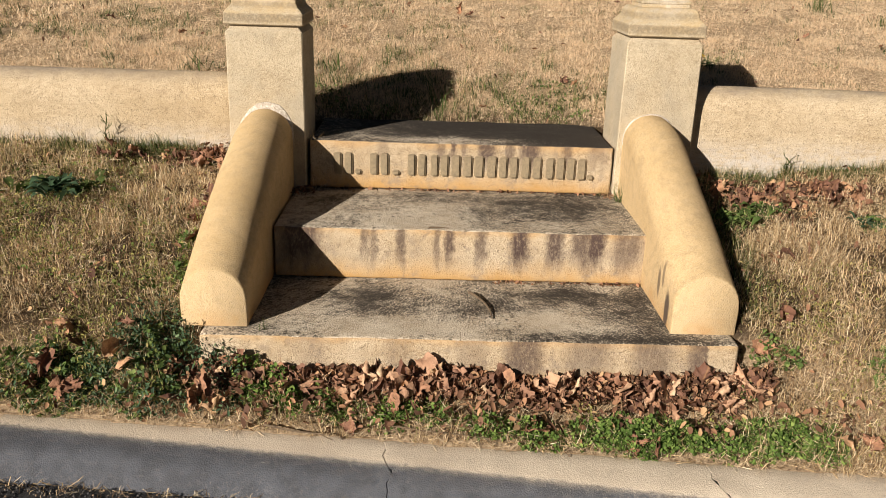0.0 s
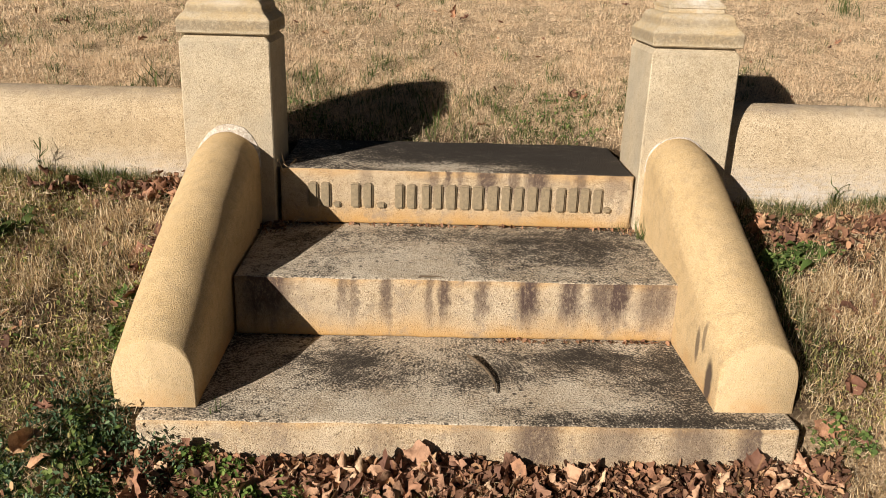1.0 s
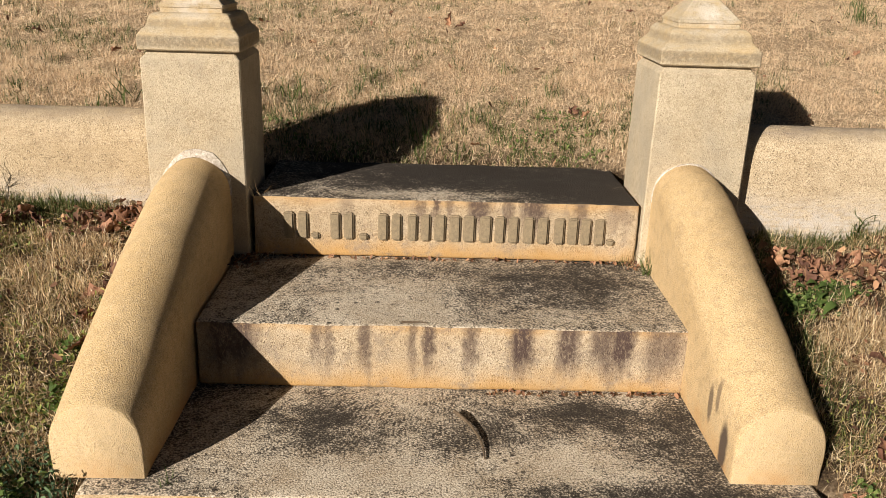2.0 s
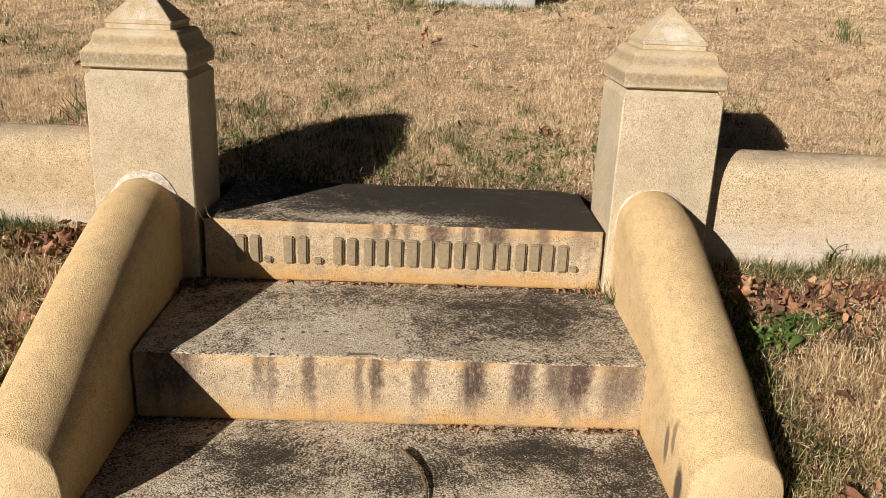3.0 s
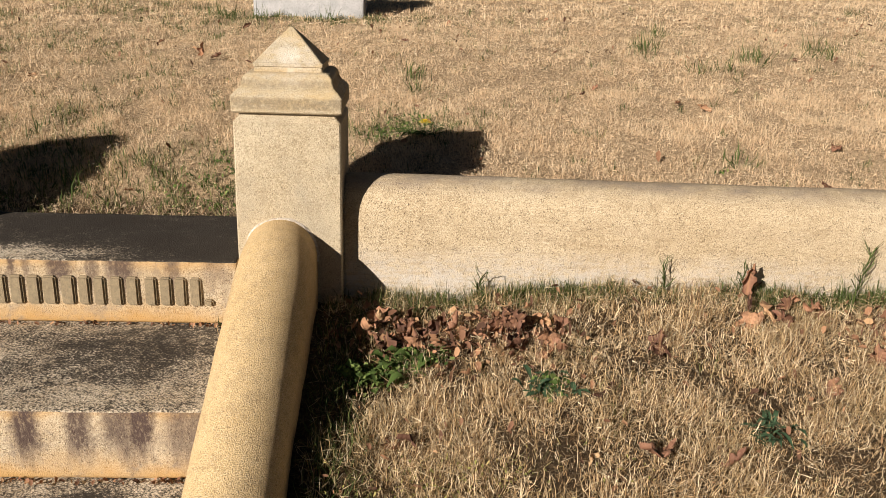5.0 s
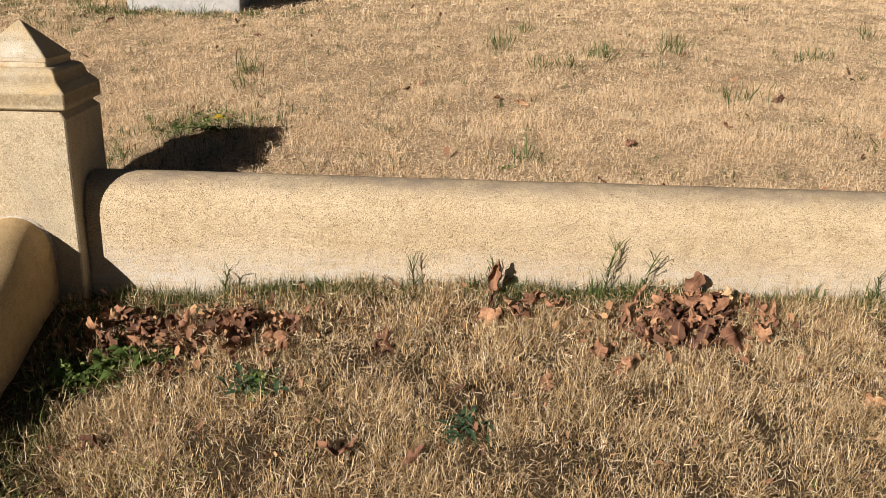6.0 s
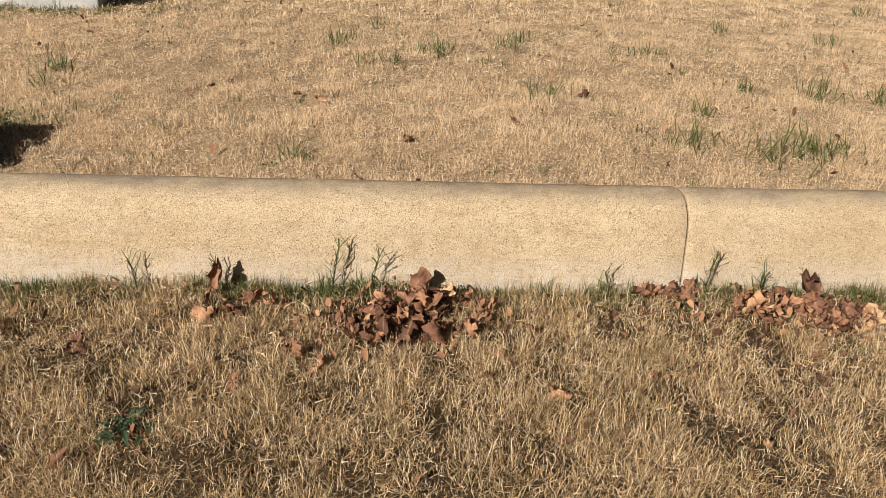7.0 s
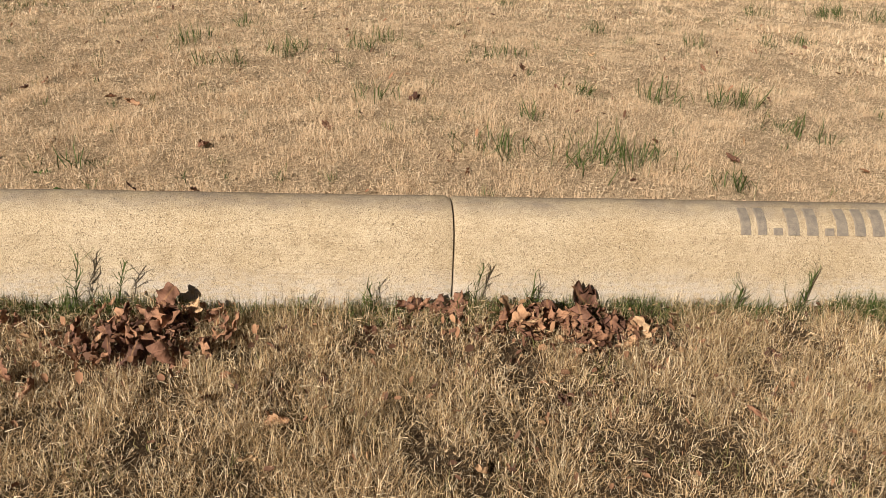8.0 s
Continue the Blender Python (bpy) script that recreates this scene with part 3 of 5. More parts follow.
def cheek(cx, label):
    ob = empty("stair_cheek", label, "stair cheek", "stair cheeks")
    r = 0.098
    rings = []
    front = -0.824 if cx < 0 else -0.806
    ys = [front, front + 0.004] + [front + 0.015 + (0.095 - front) * k / 30 for k in range(31)]
    for k, y in enumerate(ys):
        rr = r - 0.004 if k == 0 else r
        top = ridge(y) - (0.016 * max(0.0, min(1.0, (y + 0.35) / 0.3)) if cx < 0 else 0.0)
        ring = [(cx + rr, y, 0.002), (cx - rr, y, 0.002)]
        zc = top - r
        for j in range(1, 4):
            ring.append((cx - rr, y, 0.002 + (zc - 0.002) * j / 4))
        for j in range(17):
            a = math.pi * (1 - j / 16)
            ring.append((cx + rr * math.cos(a), y, zc + rr * math.sin(a)))
        for j in range(3, 0, -1):
            ring.append((cx + rr, y, 0.002 + (zc - 0.002) * j / 4))
        rings.append(ring)
    bm = sweep(rings)
    jitter(bm, 0.002, 6)
    jitter(bm, 0.001, 25)
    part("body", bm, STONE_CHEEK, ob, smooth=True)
    # mortar where the cheek meets its pillar
    rings = []
    top = ridge(0.043) - (0.010 if cx < 0 else 0.0)
    for j in range(25):
        a = math.radians(192 - j * 204 / 24)
        w = 0.003 + 0.004 * noise.noise(Vector((j * 0.35, cx * 9, 0))) + (0.017 * math.exp(-((j - 13.5) / 5.0) ** 2) if cx < 0 else 0.001)
        ring = []
        for dr, y in ((-0.006, 0.058), (-0.005, 0.046), (w, 0.051), (w + 0.002, 0.058)):
            ring.append((cx + (r + dr) * math.cos(a), y, top - r + (r + dr) * math.sin(a)))
        rings.append(ring)
    bm = sweep(rings)
    jitter(bm, 0.003, 90)
    part("mortar_joint", bm, MORTAR, ob, "crumbling white mortar", True)
    return ob


cheek(-0.742, "round-topped buff stone stair cheek with crumbling mortar joint")
cheek(0.714, "round-topped buff stone stair cheek with black stain")


# ---- pillars ----
def pillar(cx, label):
    ob = empty("gate_pillar", label, "pillar", "gate pillars")
    cy = 0.055 + 0.142

    def square(h, z, c=0.004):
        pts = []
        for sx, sy in ((-1, -1), (1, -1), (1, 1), (-1, 1)):
            a, b = (cx + sx * h, cy + sy * (h - c), z), (cx + sx * (h - c), cy + sy * h, z)
            pts += [a, b] if sx * sy > 0 else [b, a]
        return pts

    bm = sweep([square(h, z) for h, z in ((0.142, -0.1), (0.142, 0.25), (0.142, 0.4), (0.142, 0.55), (0.141, 0.70), (0.141, 0.768), (0.128, 0.782), (0.126, 0.79))])
    jitter(bm, 0.0015, 9)
    part("shaft", bm, STONE_PILLAR, ob)
    prof = [(0.126, 0.7905), (0.139, 0.792), (0.144, 0.796), (0.144, 0.833), (0.143, 0.8355), (0.133, 0.848), (0.131, 0.8495), (0.124, 0.856), (0.119, 0.866), (0.1165, 0.878), (0.114, 0.884), (0.107, 0.8905), (0.101, 0.893), (0.0895, 0.8945), (0.0885, 0.906), (0.0915, 0.908), (0.092, 0.916), (0.088, 0.918), (0.062, 0.946), (0.03, 0.979), (0.004, 1.004)]
    bm = sweep([square(h, z, min(0.003, h / 3)) for h, z in prof])
    jitter(bm, 0.0012, 14)
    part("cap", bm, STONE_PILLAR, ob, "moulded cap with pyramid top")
    return ob


pillar(-0.738, "square buff stone gate pillar with pyramid cap, shaded side")
pillar(0.738, "square buff stone gate pillar with pyramid cap beside wall")

# ---- gravestone up the lawn ----
stone = empty("gravestone", "pale grey marble grave base standing in dry lawn", "gravestone")
part("base", block(0.04, 0.77, 3.60, 4.05, 0.74, 1.25, 0.08, 0.012, 0.003), [MARBLE, MARBLE], stone)

# ---- grass ----
RNG = np.random.default_rng(11)


def open_ground(x, y, ragged=0.03):
    """Where something can grow: clear of masonry and road."""
    yw = y - wall_front(x)
    ok = (np.abs(x) < 0.885) | (yw < -0.004) | (yw > 0.2)
    ok &= ~((np.abs(np.abs(x) - 0.738) < 0.15) & (np.abs(y - 0.197) < 0.15))
    ok &= ~((np.abs(x) < 0.80) & (y > -0.884) & (y < 0.06))
    ok &= ~((np.abs(np.abs(x) - 0.728) < 0.112) & (y > -0.81) & (y < 0.06))
    ok &= ~((np.abs(x) < 0.6) & (y > 0.05) & (y < 0.502 + 0.5 * ragged * np.sin(x * 17) + 0.4 * ragged * np.sin(x * 41)))
    ok &= y > kerb_back(x) + 0.012 + 0.012 * np.sin(x * 23)
    ok &= ~((x > -0.05) & (x < 0.81) & (y > 3.59) & (y < 4.06))
    return ok


def tufts(x0, x1, y0, y1, per_m2, blades_each, spread, keep=None):
    """Places of blades, gathered in tufts, with the way each leans out of its tuft."""
    n = int(per_m2 * (x1 - x0) * (y1 - y0))
    cx, cy = RNG.uniform(x0, x1, n), RNG.uniform(y0, y1, n)
    if keep is not None:
        k = RNG.random(n) < keep(cx, cy)
        cx, cy = cx[k], cy[k]
    dx, dy = RNG.normal(0, spread, len(cx) * blades_each), RNG.normal(0, spread, len(cx) * blades_each)
    x, y = np.repeat(cx, blades_each) + dx, np.repeat(cy, blades_each) + dy
    az = np.arctan2(dy, dx) + RNG.normal(0, 0.8, len(x))
    k = open_ground(x, y)
    return x[k], y[k], az[k]


def blades(name, x, y, length, width, lean, material, z=None, az=None, root=False, tall=None):
    """Bent, pointed blades of grass in one mesh; root: all grown together at the mesh's origin."""
    n = len(x)
    z = ground_z(x, y) - 0.004 if z is None else z
    az = RNG.uniform(0, 2 * np.pi, n) if az is None else az
    side = az + np.pi / 2 + RNG.normal(0, 0.8, n)
    l = RNG.uniform(length[0], length[1], n) * (1.0 if tall is None else tall)
    w = RNG.uniform(width[0], width[1], n)
    a1 = RNG.uniform(lean[0], lean[1], n)
    a2 = a1 + RNG.uniform(-0.9, 1.9, n)
    base = np.stack([x, y, z], -1)
    out = np.stack([np.cos(az), np.sin(az), np.zeros(n)], -1)
    az2 = az + RNG.normal(0, 1.1, n)
    out2 = np.stack([np.cos(az2), np.sin(az2), np.zeros(n)], -1)
    up = np.array([0, 0, 1.0])
    half = np.stack([np.cos(side), np.sin(side), np.zeros(n)], -1) * (w / 2)[:, None]
    mid = base + (out * np.sin(a1)[:, None] + up * np.cos(a1)[:, None]) * (l * 0.55)[:, None]
    tip = mid + (out2 * np.sin(a2)[:, None] + up * np.cos(a2)[:, None]) * (l * 0.45)[:, None]
    v = np.stack([base - half, base + half, mid + half * 0.85, mid - half * 0.85, tip], 1).reshape(-1, 3)
    o = np.arange(n)[:, None] * 5
    loops = (o + np.array([[0, 1, 2, 3, 3, 2, 4]])).ravel()
    counts = np.tile([4, 3], n)
    if root:
        v = np.concatenate([v, [[0.0, 0.0, float(np.mean(z)) - 0.01]]])
        ties = np.stack([np.arange(n) * 5, np.full(n, 5 * n), np.arange(n) * 5 + 1], 1)
        loops, counts = np.concatenate([loops, ties.ravel()]), np.concatenate([counts, np.full(n, 3)])
    return arrays(name, v, counts, loops, material)


def patchy(x, y, f, cut):
    return np.clip(0.5 + 0.35 * waves(x, y, f) - cut, 0.0, 1.0)


def clump(x, y, size, seed):
    """0 in the gaps, 1 on the clumps of the grass."""
    return np.clip((0.6 * vnoise(x, y, size, seed) + 0.4 * vnoise(x, y, size * 0.45, seed + 1) - 0.30) / 0.34, 0, 1)


def front_keep(x, y):
    k = 0.30 + 0.70 * clump(x, y, 0.10, 5)
    k = np.where((x > 0.8) & (x < 0.94) & (y > -0.78), k * 0.35, k)
    verge = (x > -0.92) & (x < 0.78) & (y < -0.85)
    k = k * (1 - 0.2 * np.clip((-x - 0.8) / 0.25, 0, 1))
    k = np.maximum(k, 0.75 * np.clip((np.abs(x) - 0.78) / 0.05, 0, 1) * np.clip((-0.6 - y) / 0.2, 0, 1))
    return np.where(verge, 0.3, k)


def front_green(x, y):
    left = np.clip((-x - 0.8) / 0.3, 0, 1) * 0.5 + 0.035 + 0.05 * np.clip((-0.5 - y) / 0.4, 0, 1)
    return np.clip(left * (0.6 + 0.6 * waves(x, y, 4.0)), 0.02, 0.9)


def straws(name, x, y, length, width, material, lift):
    """Loose flat straws, one long triangle each."""
    n = len(x)
    az = RNG.uniform(0, 2 * np.pi, n)
    l, w = RNG.uniform(length[0], length[1], n), RNG.uniform(width[0], width[1], n)
    up = RNG.uniform(-0.25, 0.5, n)
    c = np.stack([x, y, ground_z(x, y) + RNG.uniform(lift[0], lift[1], n)], -1)
    d = np.stack([np.cos(az) * np.cos(up), np.sin(az) * np.cos(up), np.sin(up)], -1) * (l / 2)[:, None]
    h = np.stack([-np.sin(az), np.cos(az), RNG.normal(0, 0.6, n)], -1) * (w / 2)[:, None]
    v = np.stack([c - d - h, c - d + h, c + d], 1).reshape(-1, 3)
    return arrays(name, v, np.full(n, 3), np.arange(3 * n), material)


def bank(x, y):
    """The stretch of the bank that the walk passes."""
    return np.clip((x + 1.95 - 0.3 * np.clip(-y - 0.1, 0, 1)) / 0.35, 0, 1) * np.clip((4.95 - 0.5 * np.clip(-y, 0, 1) - x) / 0.35, 0, 1)


x, y, az = tufts(-1.95, 4.85, -1.15, 0.13, 5200, 11, 0.015, lambda u, v: front_keep(u, v) * bank(u, v))
tagged(blades("dry_grass", x, y, (0.022, 0.072), (0.0008, 0.0019), (0.2, 1.45), STRAW, az=az, tall=0.6 + 0.6 * clump(x, y, 0.10, 5)), "tangled dry straw-coloured grass on the bank", "grass", kind="stuff")
x, y, az = tufts(-1.95, 4.85, -1.15, 0.13, 2600, 6, 0.02, lambda u, v: front_keep(u, v) * bank(u, v))
tagged(straws("dry_stems", x, y, (0.015, 0.045), (0.0008, 0.0017), STRAW, (0.004, 0.042)), "loose pale straw stems lying on the bank", "grass", kind="stuff")
x, y, az = tufts(-1.95, 4.85, -1.15, 0.10, 2300, 9, 0.014, lambda u, v: front_green(u, v) * bank(u, v))
tagged(blades("green_grass", x, y, (0.03, 0.06), (0.0012, 0.0026), (0.2, 1.3), OLIVE, az=az), "sparse green grass among the dry grass", "grass", kind="stuff")

x, y, az = tufts(0.82, 0.96, -0.76, 0.06, 1500, 7, 0.014)
tagged(blades("green_grass", x, y, (0.03, 0.09), (0.0012, 0.0026), (0.1, 1.2), GREEN, az=az), "wiry dark green grass along the stair cheek", "grass", kind="stuff")

x, y, az = tufts(-7.5, 11.0, -1.3, 0.13, 210, 9, 0.03, lambda u, v: 1.0 - bank(u, v))
tagged(blades("dry_grass", x, y, (0.03, 0.07), (0.004, 0.008), (0.1, 1.3), STRAW, az=az), "dry grass farther along the bank", "grass", kind="stuff")
x, y, az = tufts(-7.5, 11.0, 0.2, 3.2, 130, 9, 0.035, lambda u, v: ((u < -2.1) | (u > 5.6)) * 1.0)
tagged(blades("lawn_grass", x, y, (0.02, 0.05), (0.005, 0.009), (0.1, 1.2), LAWN, az=az), "dormant lawn grass farther along the wall", "grass", kind="stuff")

# fringe of green grass at the foot of the walls
fx = np.concatenate([RNG.uniform(0.95, 5.2, 26000), RNG.uniform(-2.0, -0.98, 5500)])
fy = wall_front(fx) - np.abs(RNG.normal(0.010, 0.042, len(fx)))
k = RNG.random(len(fx)) < np.clip(0.62 + 0.5 * waves(fx, fx * 0, 5.3), 0.2, 1)
tagged(blades("wall_fringe_grass", fx[k], fy[k], (0.02, 0.085), (0.0009, 0.0021), (0.1, 1.4), GREEN), "fringe of green grass at the foot of the wall", "grass", kind="stuff")

# mown lawn behind the walls, coarser and sparser the farther it lies


def lawn_keep(x, y):
    return 0.48 + 0.52 * clump(x, y, 0.13, 9)


def lawn_tall(x, y):
    return 0.70 + 0.50 * clump(x, y, 0.13, 9)


x, y, az = tufts(-2.2, 5.75, 0.2, 1.5, 2750, 11, 0.016, lambda u, v: lawn_keep(u, v) * np.clip((u + 2.2) / 0.3, 0, 1) * np.clip((5.75 - u) / 0.3, 0, 1))
tagged(blades("lawn_grass", x, y, (0.014, 0.042), (0.0009, 0.0020), (0.2, 1.5), LAWN, az=az, tall=lawn_tall(x, y)), "short dormant straw-coloured lawn grass near the wall", "grass", kind="stuff")
x, y, az = tufts(-2.2, 5.75, 0.2, 1.5, 2300, 6, 0.02, lawn_keep)
tagged(straws("lawn_thatch", x, y, (0.010, 0.024), (0.0010, 0.0022), LAWN, (0.004, 0.030)), "pale straw thatch of the lawn near the wall", "grass", kind="stuff")
x, y, az = tufts(-3.1, 7.1, 1.5, 3.2, 1000, 10, 0.018, lawn_keep)
tagged(blades("lawn_grass", x, y, (0.016, 0.044), (0.0013, 0.0026), (0.2, 1.45), LAWN, az=az, tall=lawn_tall(x, y)), "short dormant straw-coloured lawn grass", "grass", kind="stuff")
x, y, az = tufts(-3.1, 7.1, 1.5, 3.2, 1100, 7, 0.025, lawn_keep)
tagged(straws("lawn_thatch", x, y, (0.012, 0.030), (0.0014, 0.0028), LAWN, (0.004, 0.030)), "pale straw thatch of the lawn", "grass", kind="stuff")
x, y, az = tufts(-3.6, 8.6, 3.2, 5.6, 420, 9, 0.03, lawn_keep)
tagged(blades("lawn_grass", x, y, (0.02, 0.05), (0.0024, 0.0045), (0.2, 1.4), LAWN, az=az, tall=lawn_tall(x, y)), "dormant straw-coloured lawn grass farther up the slope", "grass", kind="stuff")
x, y, az = tufts(-4.4, 9.0, 3.2, 7.5, 230, 7, 0.05)
tagged(straws("lawn_thatch", x, y, (0.02, 0.045), (0.0025, 0.005), LAWN, (0.0, 0.030)), "pale straw thatch farther up the slope", "grass", kind="stuff")


def lawn_green(x, y):
    by_steps = np.exp(-((x - 0.35) / 0.45) ** 2 - ((y - 0.72) / 0.22) ** 2) * 1.0 + np.exp(-((x + 0.38) / 0.36) ** 2 - ((y - 0.74) / 0.24) ** 2) * 1.1
    by_pillar = np.exp(-((x - 1.08) / 0.2) ** 2 - ((y - 0.95) / 0.2) ** 2) * 0.9
    by_grave = np.exp(-((x - 0.4) / 0.6) ** 2 - ((y - 3.5) / 0.16) ** 2)
    left = 0.30 * np.clip(-x + 0.6, 0, 1) * np.clip(0.4 + waves(x, y, 3.3), 0, 1.5)
    return np.clip(by_steps + by_pillar + by_grave + left + 0.02, 0, 1)


x, y, az = tufts(-3, 6.0, 0.2, 4.2, 640, 9, 0.014, lawn_green)
tagged(blades("green_grass", x, y, (0.03, 0.06), (0.002, 0.004), (0.1, 1.0), GREEN, az=az), "green patches coming through the dormant lawn", "grass", kind="stuff")


# ---- single green tufts and sprigs ----
def tuft(x, y, n, length, width, lean, material, name, label, group, spread=0.012):
    px, py = x + RNG.normal(0, spread, n), y + RNG.normal(0, spread, n)
    k = open_ground(px, py)
    if k.sum() < 3:
        return
    ob = blades(name, px[k] - x, py[k] - y, length, width, lean, material, ground_z(px[k], py[k]) - float(ground_z(x, y)) - 0.004, root=True)
    ob.location = (x, y, float(ground_z(x, y)))
    tagged(ob, label, "grass tuft", group)


LAWN_TUFTS = [(4.43, 1.27, 3), (3.92, 0.56, 4), (4.03, 0.58, 3), (4.13, 0.63, 2), (3.61, 0.65, 3), (4.10, 1.33, 2), (4.75, 1.16, 3), (4.68, 1.20, 2), (4.80, 0.87, 2), (5.81, 2.51, 2), (5.55, 2.46, 1), (6.88, 3.88, 5), (7.05, 3.62, 5), (6.7, 3.75, 4), (6.15, 3.80, 3),
              (5.09, 2.40, 2), (4.91, 0.73, 1), (3.84, 2.04, 2), (3.97, 2.10, 1), (3.21, 1.27, 2), (2.30, 2.30, 2), (2.77, 2.06, 2), (2.86, 2.19, 2), (4.33, 0.37, 2), (3.33, 2.47, 2), (3.82, 1.05, 1), (2.54, 2.90, 2), (2.47, 1.84, 1), (3.17, 2.16, 2), (1.09, 1.74, 2), (1.11, 1.48, 1),
              (2.20, 0.62, 1), (4.67, 2.87, 2), (2.60, 1.84, 1), (4.35, 4.10, 2), (2.37, 2.50, 2), (-0.08, 0.70, 2), (-0.60, 0.93, 2), (-0.92, 1.65, 2), (-1.17, 0.65, 2), (0.46, 1.07, 1), (0.10, 3.42, 3), (-0.15, 3.5, 3), (0.55, 3.45, 2), (-0.35, 1.04, 1)]
for x, y, size in LAWN_TUFTS:
    tuft(x, y, 8 + 12 * size, (0.06, 0.105 + 0.02 * size), (0.0026, 0.0052), (0.1, 1.0), GREEN, "grass_tuft", "dark green wild grass tuft standing in dry lawn", "lawn tufts", 0.010 + 0.015 * size)
WALL_TUFTS = [(1.16, 2), (1.27, 2), (1.40, 1), (1.62, 1), (1.78, 2), (1.96, 3), (2.10, 2), (2.30, 4), (2.40, 3), (2.57, 2), (2.95, 2), (3.10, 3), (3.20, 1), (3.36, 3), (3.46, 2), (3.54, 2), (3.66, 3), (3.9, 1), (4.14, 3), (4.25, 2), (4.36, 4), (4.6, 2), (-1.66, 2), (-1.51, 3), (-1.35, 2), (-1.17, 2), (-1.05, 1)]
for x, size in WALL_TUFTS:
    y = float(wall_front(np.array(x))) - 0.022
    tuft(x, y, 6 + 5 * size, (0.04, 0.06 + 0.018 * size), (0.0016, 0.0032), (0.05, 0.8), GREEN, "grass_tuft", "green grass tuft against the foot of the wall", "wall tufts", 0.014)


def sprig(x, height, n, turn):
    """A tall sprig with blades spreading from its joints."""
    y = float(wall_front(np.array(x))) - 0.03
    z = float(ground_z(x, y))
    ob = empty("grass_sprig", "tall green grass sprig leaning against the wall", "grass sprig", "wall sprigs")
    ob.location = (x, y, z)
    rings = []
    for k in range(7):
        t = k / 6
        r = 0.0016 * (1 - 0.6 * t)
        c = Vector((0.02 * math.sin(turn) * t * t, -0.012 * t, height * t - 0.01))
        rings.append([c + Vector((r * math.cos(a), r * math.sin(a), 0)) for a in (0, 2.1, 4.2)])
    part("stem", sweep(rings), GREEN, ob)
    hz = np.repeat(np.linspace(0.35, 1.0, 5), n)
    t = hz
    fan = blades("blade_fan", 0.02 * math.sin(turn) * t * t, -0.012 * t, (0.04, 0.075), (0.0020, 0.0036), (0.4, 1.2), GREEN, height * t - 0.01, root=True)
    fan.parent = ob


for x, h, n, turn in ((2.33, 0.13, 5, 1.0), (2.44, 0.10, 3, 2.0), (1.79, 0.09, 3, 4.0), (2.00, 0.085, 3, 0.5), (3.40, 0.11, 4, 1.2), (3.12, 0.08, 3, 5.0), (4.37, 0.12, 4, 1.9), (4.17, 0.08, 3, 3.0), (1.26, 0.075, 3, 2.4), (3.56, 0.08, 3, 0.2), (-1.36, 0.10, 3, 2.0)):
    sprig(x, h * 1.25, n + 1, turn)
for x, y, z, n, l, label in ((0.607, -0.02, 0.182, 26, 0.11, "green grass tuft growing between step and cheek"), (0.548, 0.058, 0.182, 16, 0.045, "small green grass tuft in the step joint"), (-0.60, -0.845, 0.0, 9, 0.05, "small wiry grass tuft on the bottom step edge")):
    ob = blades("grass_tuft", RNG.normal(0, 0.010, n), RNG.normal(0, 0.010, n), (l * 0.5, l), (0.0014, 0.0028), (0.1, 0.9), GREEN, np.full(n, -0.002), root=True)
    ob.location = (x, y, z)
    tagged(ob, label, "grass tuft", "step tufts")

# ---- weeds ----
SPOT = [(math.cos(a), math.sin(a)) for a in (0.3, 1.2, 2.2, 3.14, 4.1, 5.1)]


def leaflets(name, x, y, rise, size, material, label, oval=0.75, flat=0.7, category="weeds", kind="stuff"):
    """Low weeds as many small rounded leaflets at changing heights."""
    n = len(x)
    z = ground_z(x, y) + rise
    s = RNG.uniform(size[0], size[1], n)
    az = RNG.uniform(0, 2 * np.pi, n)
    tilt = RNG.normal(0, flat, n)
    u = np.stack([np.cos(az) * np.cos(tilt), np.sin(az) * np.cos(tilt), np.sin(tilt)], -1)
    roll = RNG.normal(0, flat, n)
    w = np.stack([-np.sin(az) * np.cos(roll), np.cos(az) * np.cos(roll), np.sin(roll)], -1)
    c = np.stack([x, y, z], -1)
    ring = [c + u * (px * s)[:, None] + w * (py * s * oval)[:, None] + np.array([0, 0, 1.0]) * ((0.25 * abs(py)) * s)[:, None] for px, py in SPOT]
    v = np.stack(ring + [c - np.array([0, 0, 0.15]) * s[:, None]], 1).reshape(-1, 3)
    o = np.arange(n)[:, None] * 7
    loops = (o + np.array([[j for i in range(6) for j in (i, (i + 1) % 6, 6)]])).ravel()
    return tagged(arrays(name, v, np.full(n * 6, 3), loops, material), label, category, kind=kind)


def patch_points(spots, density):
    xs, ys, hs = [], [], []
    for x, y, r, h in spots:
        n = int(density * r * r * math.pi)
        d, a = r * np.sqrt(RNG.random(n)) * RNG.uniform(0.6, 1.15, n), RNG.uniform(0, 2 * np.pi, n)
        px, py = x + d * np.cos(a), y + 0.8 * d * np.sin(a)
        xs.append(px), ys.append(py), hs.append(h * np.clip(1 - d / r * 0.6, 0.2, 1) * RNG.uniform(0.25, 1, n) * (0.75 + 0.35 * np.sin(px * 60) * np.sin(py * 55)))
    x, y, h = map(np.concatenate, (xs, ys, hs))
    k = open_ground(x, y) & ((y - wall_front(x) < -0.02) | (y > 0.3))
    return x[k], y[k], h[k]


